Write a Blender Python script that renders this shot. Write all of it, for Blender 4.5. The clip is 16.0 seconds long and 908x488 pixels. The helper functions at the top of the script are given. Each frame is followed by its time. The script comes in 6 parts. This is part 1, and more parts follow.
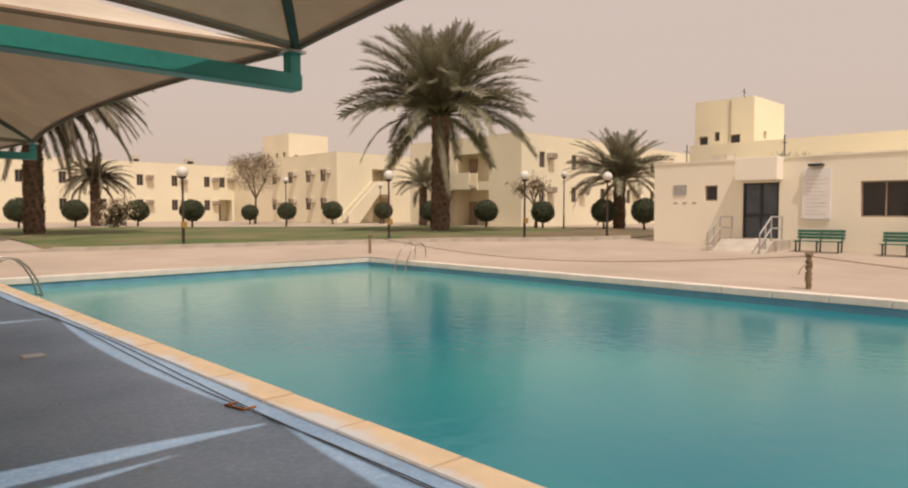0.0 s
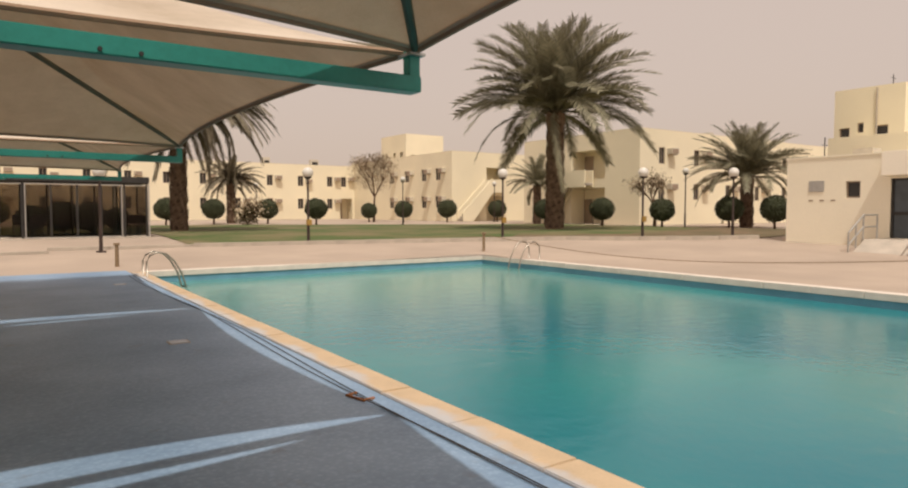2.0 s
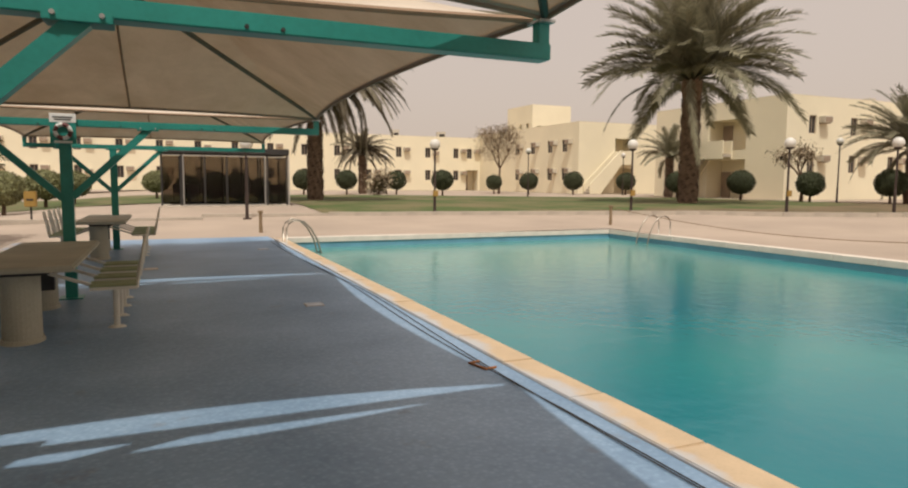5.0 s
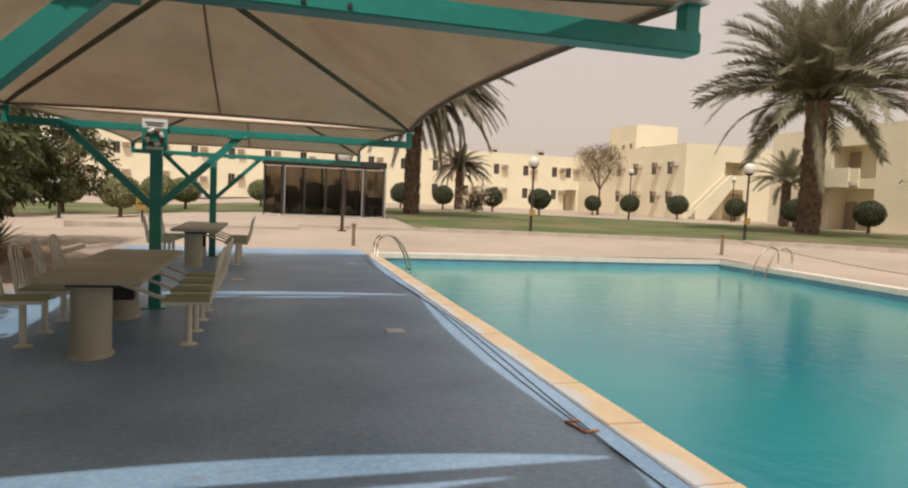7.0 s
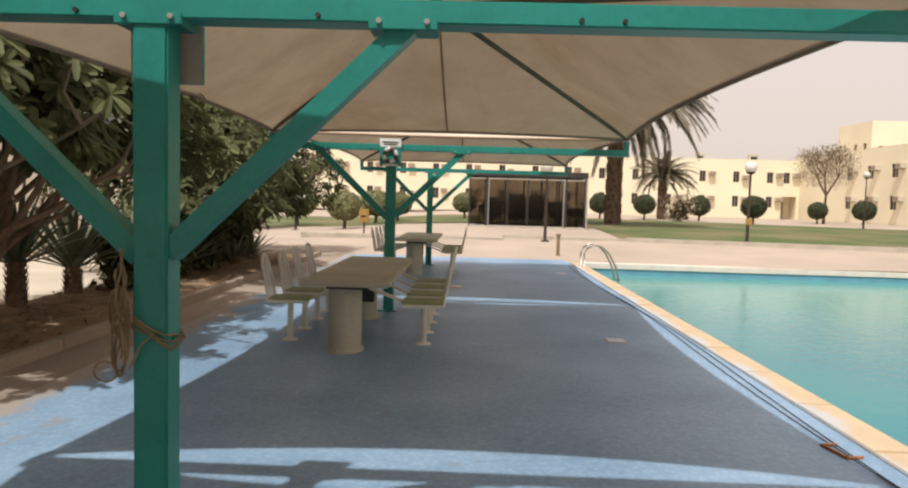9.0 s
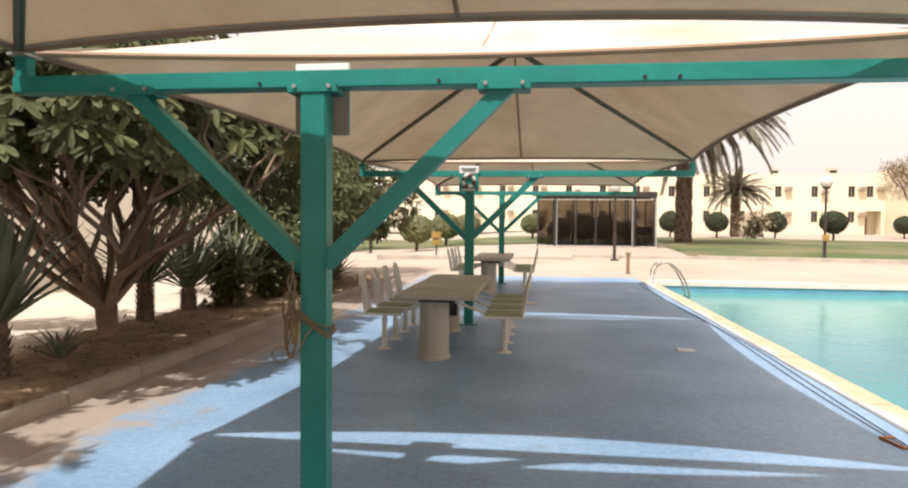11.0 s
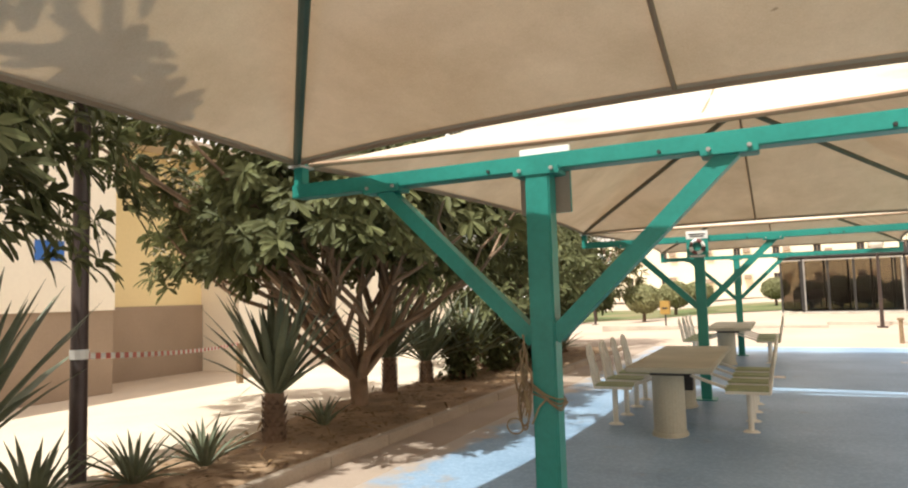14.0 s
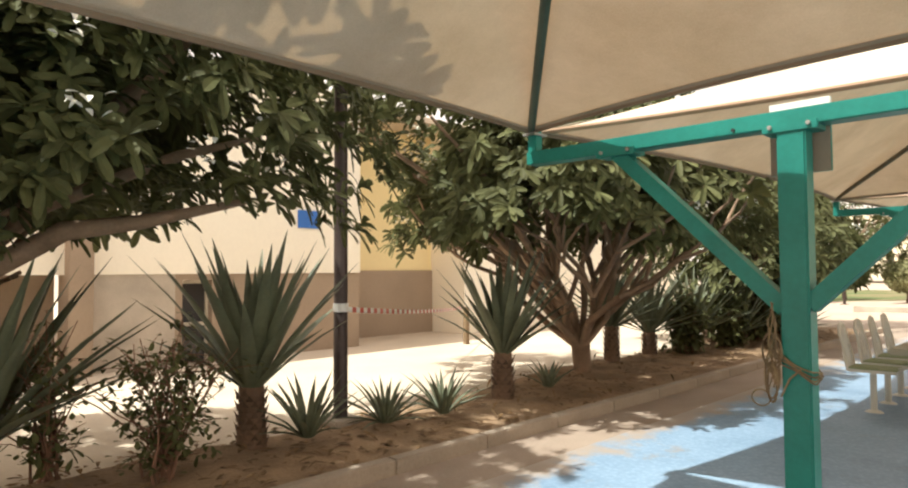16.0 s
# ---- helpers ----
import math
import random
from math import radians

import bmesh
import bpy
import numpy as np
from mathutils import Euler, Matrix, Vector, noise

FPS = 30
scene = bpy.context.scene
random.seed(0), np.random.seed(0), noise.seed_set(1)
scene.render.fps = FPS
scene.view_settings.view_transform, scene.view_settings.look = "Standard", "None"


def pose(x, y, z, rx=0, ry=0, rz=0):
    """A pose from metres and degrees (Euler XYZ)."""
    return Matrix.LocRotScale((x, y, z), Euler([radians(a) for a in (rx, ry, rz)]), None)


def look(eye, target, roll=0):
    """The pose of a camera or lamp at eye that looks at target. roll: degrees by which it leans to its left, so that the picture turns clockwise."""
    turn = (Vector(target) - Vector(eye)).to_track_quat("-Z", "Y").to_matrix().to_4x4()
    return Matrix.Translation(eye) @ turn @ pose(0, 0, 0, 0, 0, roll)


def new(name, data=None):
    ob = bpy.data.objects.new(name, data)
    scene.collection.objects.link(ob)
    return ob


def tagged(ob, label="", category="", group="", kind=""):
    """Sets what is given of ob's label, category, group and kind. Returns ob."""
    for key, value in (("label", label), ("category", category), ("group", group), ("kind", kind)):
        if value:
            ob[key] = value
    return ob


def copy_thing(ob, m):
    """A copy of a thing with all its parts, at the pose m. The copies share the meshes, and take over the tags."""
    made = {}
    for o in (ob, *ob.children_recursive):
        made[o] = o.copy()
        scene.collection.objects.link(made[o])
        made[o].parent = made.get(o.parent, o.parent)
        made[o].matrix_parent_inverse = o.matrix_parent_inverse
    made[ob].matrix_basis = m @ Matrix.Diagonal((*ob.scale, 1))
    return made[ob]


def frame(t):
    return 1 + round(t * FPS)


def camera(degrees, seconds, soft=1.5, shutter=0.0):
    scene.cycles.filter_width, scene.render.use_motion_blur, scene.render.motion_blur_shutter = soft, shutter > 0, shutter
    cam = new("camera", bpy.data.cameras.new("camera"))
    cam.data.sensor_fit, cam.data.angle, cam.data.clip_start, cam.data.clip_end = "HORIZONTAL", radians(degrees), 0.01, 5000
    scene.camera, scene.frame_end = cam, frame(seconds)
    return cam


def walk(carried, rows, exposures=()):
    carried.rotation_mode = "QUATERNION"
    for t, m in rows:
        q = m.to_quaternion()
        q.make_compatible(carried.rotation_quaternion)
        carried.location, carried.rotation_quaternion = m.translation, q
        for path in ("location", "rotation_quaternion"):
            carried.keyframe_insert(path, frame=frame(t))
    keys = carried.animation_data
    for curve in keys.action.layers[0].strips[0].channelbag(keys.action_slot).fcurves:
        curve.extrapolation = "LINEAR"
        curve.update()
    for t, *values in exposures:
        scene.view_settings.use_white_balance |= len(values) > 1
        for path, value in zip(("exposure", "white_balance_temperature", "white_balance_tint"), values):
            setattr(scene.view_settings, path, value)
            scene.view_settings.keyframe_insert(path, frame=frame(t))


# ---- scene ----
cam = camera(69.06, 16.0, soft=2.1)
# seconds, eye x y z, yaw, pitch, roll
PATH = [
    (0.0, 0.218, 0.150, 1.537, -44.23, -2.72, 0.05),
    (0.5, 0.214, 0.148, 1.539, -41.88, -2.81, -0.31),
    (1.0, 0.211, 0.147, 1.541, -39.85, -2.68, -0.10),
    (1.5, 0.207, 0.148, 1.540, -36.67, -3.10, -0.17),
    (2.0, 0.204, 0.149, 1.540, -34.40, -2.89, 0.02),
    (2.5, 0.203, 0.148, 1.539, -34.34, -2.76, 0.33),
    (3.0, 0.202, 0.147, 1.537, -33.59, -3.10, 0.52),
    (3.5, 0.203, 0.144, 1.538, -33.41, -2.99, 0.72),
    (4.0, 0.204, 0.140, 1.538, -31.96, -4.40, 0.18),
    (4.5, 0.188, 0.125, 1.531, -28.11, -5.40, 0.94),
    (4.7, 0.188, 0.125, 1.531, -25.86, -5.63, 0.54),
    (6.8, 0.480, 0.900, 1.570, -16.87, -4.05, 2.59),
    (7.0, 0.480, 0.920, 1.570, -15.47, -4.10, 2.59),
    (7.5, 0.400, 0.920, 1.560, -11.14, -4.72, 0.76),
    (8.0, 0.260, 0.900, 1.550, -5.11, -5.67, 0.81),
    (8.5, 0.180, 0.920, 1.545, 0.17, -4.28, 1.71),
    (8.7, 0.180, 0.900, 1.545, 0.87, -3.98, 1.71),
    (10.8, 0.068, 0.092, 1.531, 4.01, -2.53, 0.47),
    (11.0, 0.068, 0.092, 1.531, 7.16, -1.95, 0.49),
    (11.5, 0.086, 0.070, 1.535, 12.00, -1.82, -1.14),
    (12.0, 0.087, 0.063, 1.532, 14.87, -0.31, -1.11),
    (12.5, 0.090, 0.035, 1.538, 17.41, 4.67, -1.39),
    (13.0, 0.097, 0.008, 1.540, 20.69, 4.05, -1.58),
    (13.5, 0.093, -0.006, 1.542, 23.30, 3.76, -1.96),
    (14.0, 0.082, -0.026, 1.540, 26.19, 4.49, -1.64),
    (14.5, 0.063, -0.086, 1.536, 31.62, 4.73, -1.88),
    (15.0, 0.038, -0.134, 1.533, 35.81, 4.14, -1.02),
    (15.5, 0.045, -0.147, 1.503, 40.31, 3.22, -0.70),
    (16.0, 0.043, -0.171, 1.491, 44.74, 2.31, -0.31),
]


def aim(x, y, z, yaw, pitch, roll):
    a, b = radians(yaw), radians(pitch)
    return look((x, y, z), (x - math.sin(a) * math.cos(b), y + math.cos(a) * math.cos(b), z + math.sin(b)), roll)


walk(cam, [(t, aim(*row)) for t, *row in PATH],
     exposures=[(0.0,-0.2,6500,13),(3.5,-0.2,6350,9),(4.7,-0.19,6250,8),(6.8,-0.11,6100,7),(8.7,0.19,5950,7),(10.8,0.67,5850,9),(12.0,0.81,5980,8),(16.0,1.11,6120,3)])

# ---- light ----
SUN_DIR = Vector((-0.19, -0.455, 1.0)).normalized()   # towards the sun
world = bpy.data.worlds.new("dusty_sky")
scene.world = world
world.use_nodes = True
wt = world.node_tree
wt.nodes.clear()
sky = wt.nodes.new("ShaderNodeTexSky")
sky.sky_type, sky.sun_disc = "NISHITA", False
sky.sun_elevation = math.asin(SUN_DIR.z)
sky.sun_rotation = math.atan2(SUN_DIR.x, SUN_DIR.y)
sky.dust_density, sky.air_density = 8.0, 1.0
sky_bg = wt.nodes.new("ShaderNodeBackground")
sky_bg.inputs["Strength"].default_value = 0.05 * 0.6
wt.links.new(sky.outputs[0], sky_bg.inputs["Color"])
haze_bg = wt.nodes.new("ShaderNodeBackground")
haze_bg.inputs["Color"].default_value = (0.712, 0.562, 0.455, 1)
haze_bg.inputs["Strength"].default_value = 0.97
both = wt.nodes.new("ShaderNodeAddShader")
wo = wt.nodes.new("ShaderNodeOutputWorld")
wt.links.new(sky_bg.outputs[0], both.inputs[0])
wt.links.new(haze_bg.outputs[0], both.inputs[1])
wt.links.new(both.outputs[0], wo.inputs["Surface"])
sun_data = bpy.data.lights.new("sun", "SUN")
sun_data.energy, sun_data.angle, sun_data.color = 3.2, radians(1.0), (1.0, 0.93, 0.83)
sun = new("sun", sun_data)
sun.matrix_world = look(SUN_DIR * 60, (0, 0, 0))

# ---- materials ----


def material(name, base, rough=0.8, var=0.15, scale=3.0, fine=40.0, bump=0.15, metallic=0.0, second=None, island=False, translucent=0.0, spec=0.4, through_tint=None):
    """A procedural surface: base colour broken at two scales, with fine relief."""
    m = bpy.data.materials.new(name)
    m.use_nodes = True
    nt = m.node_tree
    nt.nodes.clear()
    out = nt.nodes.new("ShaderNodeOutputMaterial")
    p = nt.nodes.new("ShaderNodeBsdfPrincipled")
    p.inputs["Roughness"].default_value, p.inputs["Metallic"].default_value = rough, metallic
    p.inputs["Specular IOR Level"].default_value = spec
    tc = nt.nodes.new("ShaderNodeTexCoord")
    n1, n2 = nt.nodes.new("ShaderNodeTexNoise"), nt.nodes.new("ShaderNodeTexNoise")
    n1.inputs["Scale"].default_value, n2.inputs["Scale"].default_value = scale, fine
    n1.inputs["Detail"].default_value = 6
    n2.inputs["Detail"].default_value = 3
    for n in (n1, n2):
        nt.links.new(tc.outputs["Object"], n.inputs["Vector"])
    add = nt.nodes.new("ShaderNodeMath")
    add.operation = "MULTIPLY_ADD"
    add.inputs[1].default_value = 0.35
    nt.links.new(n2.outputs["Fac"], add.inputs[0])
    nt.links.new(n1.outputs["Fac"], add.inputs[2])
    src = add.outputs[0]
    if island:
        geo = nt.nodes.new("ShaderNodeNewGeometry")
        add2 = nt.nodes.new("ShaderNodeMath")
        add2.operation = "MULTIPLY_ADD"
        add2.inputs[1].default_value = 0.5
        nt.links.new(geo.outputs["Random Per Island"], add2.inputs[0])
        sub = nt.nodes.new("ShaderNodeMath")
        sub.operation = "SUBTRACT"
        sub.inputs[1].default_value = 0.25
        nt.links.new(add.outputs[0], sub.inputs[0])
        nt.links.new(sub.outputs[0], add2.inputs[2])
        src = add2.outputs[0]
    ramp = nt.nodes.new("ShaderNodeValToRGB")
    dark = [c * (1 - var) for c in base] if second is None else second
    lite = [min(0.95, c * (1 + var)) for c in base]
    ramp.color_ramp.elements[0].position, ramp.color_ramp.elements[0].color = 0.42, (*dark, 1)
    ramp.color_ramp.elements[1].position, ramp.color_ramp.elements[1].color = 0.92, (*lite, 1)
    nt.links.new(src, ramp.inputs["Fac"])
    nt.links.new(ramp.outputs["Color"], p.inputs["Base Color"])
    if bump:
        b = nt.nodes.new("ShaderNodeBump")
        b.inputs["Strength"].default_value, b.inputs["Distance"].default_value = bump, 0.01
        nt.links.new(n2.outputs["Fac"], b.inputs["Height"])
        nt.links.new(b.outputs["Normal"], p.inputs["Normal"])
    if translucent:
        tr = nt.nodes.new("ShaderNodeBsdfTranslucent")
        if through_tint:
            tr.inputs["Color"].default_value = (*through_tint, 1)
        else:
            nt.links.new(ramp.outputs["Color"], tr.inputs["Color"])
        mix = nt.nodes.new("ShaderNodeMixShader")
        mix.inputs["Fac"].default_value = translucent
        nt.links.new(p.outputs[0], mix.inputs[1])
        nt.links.new(tr.outputs[0], mix.inputs[2])
        nt.links.new(mix.outputs[0], out.inputs["Surface"])
    else:
        nt.links.new(p.outputs[0], out.inputs["Surface"])
    return m


M_PLAZA = material("plaza_concrete", (0.408, 0.325, 0.255), 0.9, 0.14, 0.35, 25, 0.2)
M_SAND = material("sandy_paving", (0.55, 0.465, 0.365), 0.92, 0.16, 0.6, 30, 0.25)
M_DECK = material("blue_deck_paint", (0.262, 0.365, 0.485), 0.46, 0.16, 0.8, 16, 0.15, second=(0.155, 0.245, 0.36))
M_BROWN = material("brown_concrete", (0.33, 0.26, 0.205), 0.85, 0.2, 0.8, 40, 0.2)
M_COPING = material("cream_coping", (0.56, 0.42, 0.27), 0.7, 0.15, 2.5, 60, 0.15)
M_COPING2 = material("pale_coping", (0.70, 0.62, 0.54), 0.75, 0.1, 2.5, 60, 0.15)
M_POOL = material("pool_paint", (0.15, 0.33, 0.43), 0.5, 0.15, 2, 30, 0.05)
M_GRASS = material("lawn_grass", (0.060, 0.088, 0.022), 0.95, 0.2, 0.30, 9, 0.8, second=(0.175, 0.145, 0.070))
for e, q in zip(next(n for n in M_GRASS.node_tree.nodes if n.type == "VALTORGB").color_ramp.elements, (0.56, 0.76)):
    e.position = q
M_SOIL = material("bed_soil", (0.28, 0.19, 0.115), 0.95, 0.35, 2.0, 35, 0.9)
M_EARTH = material("dry_bare_earth", (0.15, 0.10, 0.06), 0.95, 0.35, 0.5, 12, 0.8, second=(0.09, 0.085, 0.035))
M_PLATE = material("worn_cover_plate", (0.56, 0.60, 0.64), 0.6, 0.15, 6, 50, 0.05)
M_KERB = material("kerb_concrete", (0.46, 0.40, 0.33), 0.9, 0.2, 2.0, 50, 0.3)
M_BEDKERB = material("dusty_kerb", (0.37, 0.305, 0.24), 0.9, 0.25, 1.2, 40, 0.3)
M_GREEN = material("green_steel_paint", (0.035, 0.25, 0.205), 0.36, 0.18, 2.5, 40, 0.05)
M_FABRIC = material("shade_cloth", (0.68, 0.59, 0.49), 0.9, 0.06, 0.7, 120, 0.1, second=(0.50, 0.41, 0.315), translucent=0.17, spec=0.1, through_tint=(0.53, 0.35, 0.185))
M_PIPE = material("dusty_green_pipe", (0.060, 0.088, 0.062), 0.6, 0.25, 3, 40, 0.05)
M_DUSTPIPE = material("dust_brown_pipe", (0.135, 0.115, 0.075), 0.7, 0.25, 3, 40, 0.05)
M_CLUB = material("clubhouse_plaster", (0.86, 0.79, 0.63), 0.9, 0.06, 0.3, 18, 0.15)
M_HEM = material("cloth_hem", (0.46, 0.34, 0.24), 0.9, 0.12, 3, 80, 0.1)
M_SEAM = material("cloth_seam", (0.30, 0.20, 0.13), 0.9, 0.1, 3, 60, 0.1)
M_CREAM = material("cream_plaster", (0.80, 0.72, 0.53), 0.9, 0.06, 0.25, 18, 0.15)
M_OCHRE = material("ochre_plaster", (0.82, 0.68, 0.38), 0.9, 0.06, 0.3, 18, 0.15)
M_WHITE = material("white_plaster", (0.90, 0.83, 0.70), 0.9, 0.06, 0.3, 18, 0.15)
M_DADO = material("brown_dado", (0.34, 0.26, 0.19), 0.85, 0.12, 0.8, 22, 0.2)
M_GLASS = material("dark_window_glass", (0.045, 0.042, 0.04), 0.12, 0.2, 1.0, 3, 0)
M_DOORGLASS = material("bluish_door_glass", (0.085, 0.10, 0.115), 0.15, 0.25, 1.5, 4, 0)
M_DARK = material("dark_metal", (0.035, 0.032, 0.03), 0.5, 0.3, 3, 30, 0.1)
M_BROWNMET = material("brown_lamp_paint", (0.05, 0.033, 0.028), 0.45, 0.3, 3, 30, 0.1)
M_CHROME = material("steel_tube", (0.42, 0.37, 0.31), 0.38, 0.1, 6, 40, 0, metallic=0.9)
M_GREYMET = material("grey_galvanised", (0.45, 0.43, 0.40), 0.45, 0.15, 5, 40, 0.05, metallic=0.5)
M_GLOBE = material("opal_globe", (0.66, 0.63, 0.57), 0.4, 0.04, 4, 20, 0)
M_TABLE = material("table_concrete", (0.42, 0.395, 0.305), 0.75, 0.2, 1.5, 45, 0.2)
M_SLAT = material("olive_seat_slat", (0.30, 0.33, 0.17), 0.6, 0.2, 4, 50, 0.1)
M_CHAIR = material("white_chair_tube", (0.70, 0.66, 0.56), 0.4, 0.1, 4, 40, 0.03)
M_BARK = material("palm_bark", (0.16, 0.105, 0.07), 0.95, 0.4, 5, 30, 0.8, island=True)
M_TWIG = material("reddish_twig", (0.20, 0.11, 0.07), 0.85, 0.3, 4, 40, 0.3)
M_FRANGIBARK = material("frangipani_bark", (0.28, 0.19, 0.125), 0.85, 0.3, 4, 40, 0.5)
M_FROND = material("palm_frond", (0.235, 0.215, 0.14), 0.6, 0.32, 1.0, 20, 0, island=True, translucent=0.25)
M_DRYFROND = material("dry_palm_frond", (0.185, 0.155, 0.105), 0.65, 0.32, 1.0, 20, 0, island=True, translucent=0.2)
M_LEAF = material("frangipani_leaf", (0.124, 0.131, 0.055), 0.6, 0.36, 1.0, 20, 0, island=True, translucent=0.32, spec=0.18)
M_AGAVE = material("agave_blade", (0.165, 0.185, 0.115), 0.55, 0.3, 3, 30, 0.1, island=True)
M_HEDGE = material("topiary_leaf", (0.062, 0.070, 0.034), 0.85, 0.22, 2, 20, 0, island=True)
M_HEDGE2 = material("pale_bush_leaf", (0.19, 0.19, 0.085), 0.7, 0.35, 2, 20, 0, island=True)
M_DRYTREE = material("dry_tree_leaf", (0.33, 0.26, 0.17), 0.8, 0.25, 2, 20, 0, island=True)
M_FLOWER = material("white_petal", (0.85, 0.82, 0.72), 0.6, 0.05, 4, 20, 0)
M_BENCH = material("bench_green", (0.03, 0.15, 0.10), 0.5, 0.2, 4, 40, 0.05)
M_BLUE = material("blue_board", (0.05, 0.16, 0.50), 0.5, 0.08, 3, 30, 0)
M_SIGNW = material("sign_white", (0.78, 0.76, 0.72), 0.5, 0.05, 3, 30, 0)
M_RED = material("sign_red", (0.17, 0.06, 0.055), 0.6, 0.1, 3, 30, 0)
M_TAPE = material("tape_red", (0.50, 0.07, 0.05), 0.5, 0.1, 3, 30, 0)
M_YELLOW = material("yellow_paint", (0.33, 0.205, 0.05), 0.6, 0.15, 4, 30, 0)
M_ROPE = material("rope_brown", (0.24, 0.17, 0.10), 0.9, 0.2, 10, 60, 0.3)
M_CORD = material("straw_cord", (0.29, 0.215, 0.12), 0.9, 0.2, 10, 60, 0.3)
M_CABLE = material("black_cable", (0.03, 0.028, 0.025), 0.6, 0.1, 5, 30, 0)
M_AC = material("window_ac", (0.58, 0.52, 0.42), 0.6, 0.12, 4, 30, 0.05)

# rust and dirt blotches on the deck paint
dn = M_DECK.node_tree
dp_ = next(n for n in dn.nodes if n.type == "BSDF_PRINCIPLED")
src_ = dp_.inputs["Base Color"].links[0].from_socket
st = dn.nodes.new("ShaderNodeTexNoise")
st.inputs["Scale"].default_value, st.inputs["Detail"].default_value, st.inputs["Roughness"].default_value = 1.7, 8, 0.7
sr = dn.nodes.new("ShaderNodeValToRGB")
sr.color_ramp.elements[0].position, sr.color_ramp.elements[1].position = 0.60, 0.74
sr.color_ramp.elements[1].color = (0.55, 0.55, 0.55, 1)
mx = dn.nodes.new("ShaderNodeMix")
mx.data_type = "RGBA"
mx.inputs[7].default_value = (0.20, 0.15, 0.11, 1)
dn.links.new(next(n for n in dn.nodes if n.type == "TEX_COORD").outputs["Object"], st.inputs["Vector"])
dn.links.new(st.outputs["Fac"], sr.inputs["Fac"])
dn.links.new(sr.outputs["Color"], mx.inputs[0])
dn.links.new(src_, mx.inputs[6])
dn.links.new(mx.outputs[2], dp_.inputs["Base Color"])
# pale pebble flecks in the paint
vo = dn.nodes.new("ShaderNodeTexVoronoi")
vo.inputs["Scale"].default_value = 26.0
vr = dn.nodes.new("ShaderNodeValToRGB")
vr.color_ramp.elements[0].position, vr.color_ramp.elements[0].color = 0.12, (1.18, 1.16, 1.13, 1)
vr.color_ramp.elements[1].position, vr.color_ramp.elements[1].color = 0.55, (0.95, 0.96, 0.98, 1)
m2 = dn.nodes.new("ShaderNodeMix")
m2.data_type, m2.blend_type = "RGBA", "MULTIPLY"
m2.inputs[0].default_value = 1.0
dn.links.new(next(n for n in dn.nodes if n.type == "TEX_COORD").outputs["Object"], vo.inputs["Vector"])
dn.links.new(vo.outputs["Distance"], vr.inputs["Fac"])
dn.links.new(mx.outputs[2], m2.inputs[6])
dn.links.new(vr.outputs["Color"], m2.inputs[7])
# paint worn away to bare concrete along the bed side
dx_n = dn.nodes.new("ShaderNodeSeparateXYZ")
dn.links.new(next(n for n in dn.nodes if n.type == "TEX_COORD").outputs["Object"], dx_n.inputs[0])
dmap = dn.nodes.new("ShaderNodeMapRange")
dmap.inputs[1].default_value, dmap.inputs[2].default_value = -3.15, -2.1
dmap.inputs[3].default_value, dmap.inputs[4].default_value = 0.30, -0.25
dn.links.new(dx_n.outputs[0], dmap.inputs[0])
dadd = dn.nodes.new("ShaderNodeMath")
dn.links.new(st.outputs["Fac"], dadd.inputs[0])
dn.links.new(dmap.outputs[0], dadd.inputs[1])
dwr = dn.nodes.new("ShaderNodeValToRGB")
dwr.color_ramp.elements[0].position, dwr.color_ramp.elements[1].position = 0.60, 0.76
dn.links.new(dadd.outputs[0], dwr.inputs["Fac"])
m3 = dn.nodes.new("ShaderNodeMix")
m3.data_type = "RGBA"
m3.inputs[7].default_value = (0.37, 0.31, 0.26, 1)
dn.links.new(dwr.outputs["Color"], m3.inputs[0])
dn.links.new(m2.outputs[2], m3.inputs[6])
dn.links.new(m3.outputs[2], dp_.inputs["Base Color"])

# dusty water marks on the shade cloth, with litter's shadow specks painted into its colour
fn = M_FABRIC.node_tree
fp = next(n for n in fn.nodes if n.type == "BSDF_PRINCIPLED")
ft = next(n for n in fn.nodes if n.type == "BSDF_TRANSLUCENT")
fc = next(n for n in fn.nodes if n.type == "TEX_COORD")
fs = fn.nodes.new("ShaderNodeTexNoise")
fs.inputs["Scale"].default_value, fs.inputs["Detail"].default_value, fs.inputs["Roughness"].default_value = 1.3, 9, 0.72
fs.inputs["Distortion"].default_value = 0.2
fr_ = fn.nodes.new("ShaderNodeValToRGB")
fr_.color_ramp.elements[0].position, fr_.color_ramp.elements[0].color = 0.34, (0.84, 0.82, 0.79, 1)
fr_.color_ramp.elements[1].position, fr_.color_ramp.elements[1].color = 0.60, (1.05, 1.05, 1.05, 1)
fk = fn.nodes.new("ShaderNodeTexNoise")
fk.inputs["Scale"].default_value, fk.inputs["Detail"].default_value = 9.0, 2
fkr = fn.nodes.new("ShaderNodeValToRGB")
fkr.color_ramp.elements[0].position, fkr.color_ramp.elements[0].color = 0.205, (0.4, 0.37, 0.33, 1)
fkr.color_ramp.elements[1].position, fkr.color_ramp.elements[1].color = 0.235, (1, 1, 1, 1)
fm0 = fn.nodes.new("ShaderNodeMix")
fm0.data_type, fm0.blend_type = "RGBA", "MULTIPLY"
fm0.inputs[0].default_value = 1.0
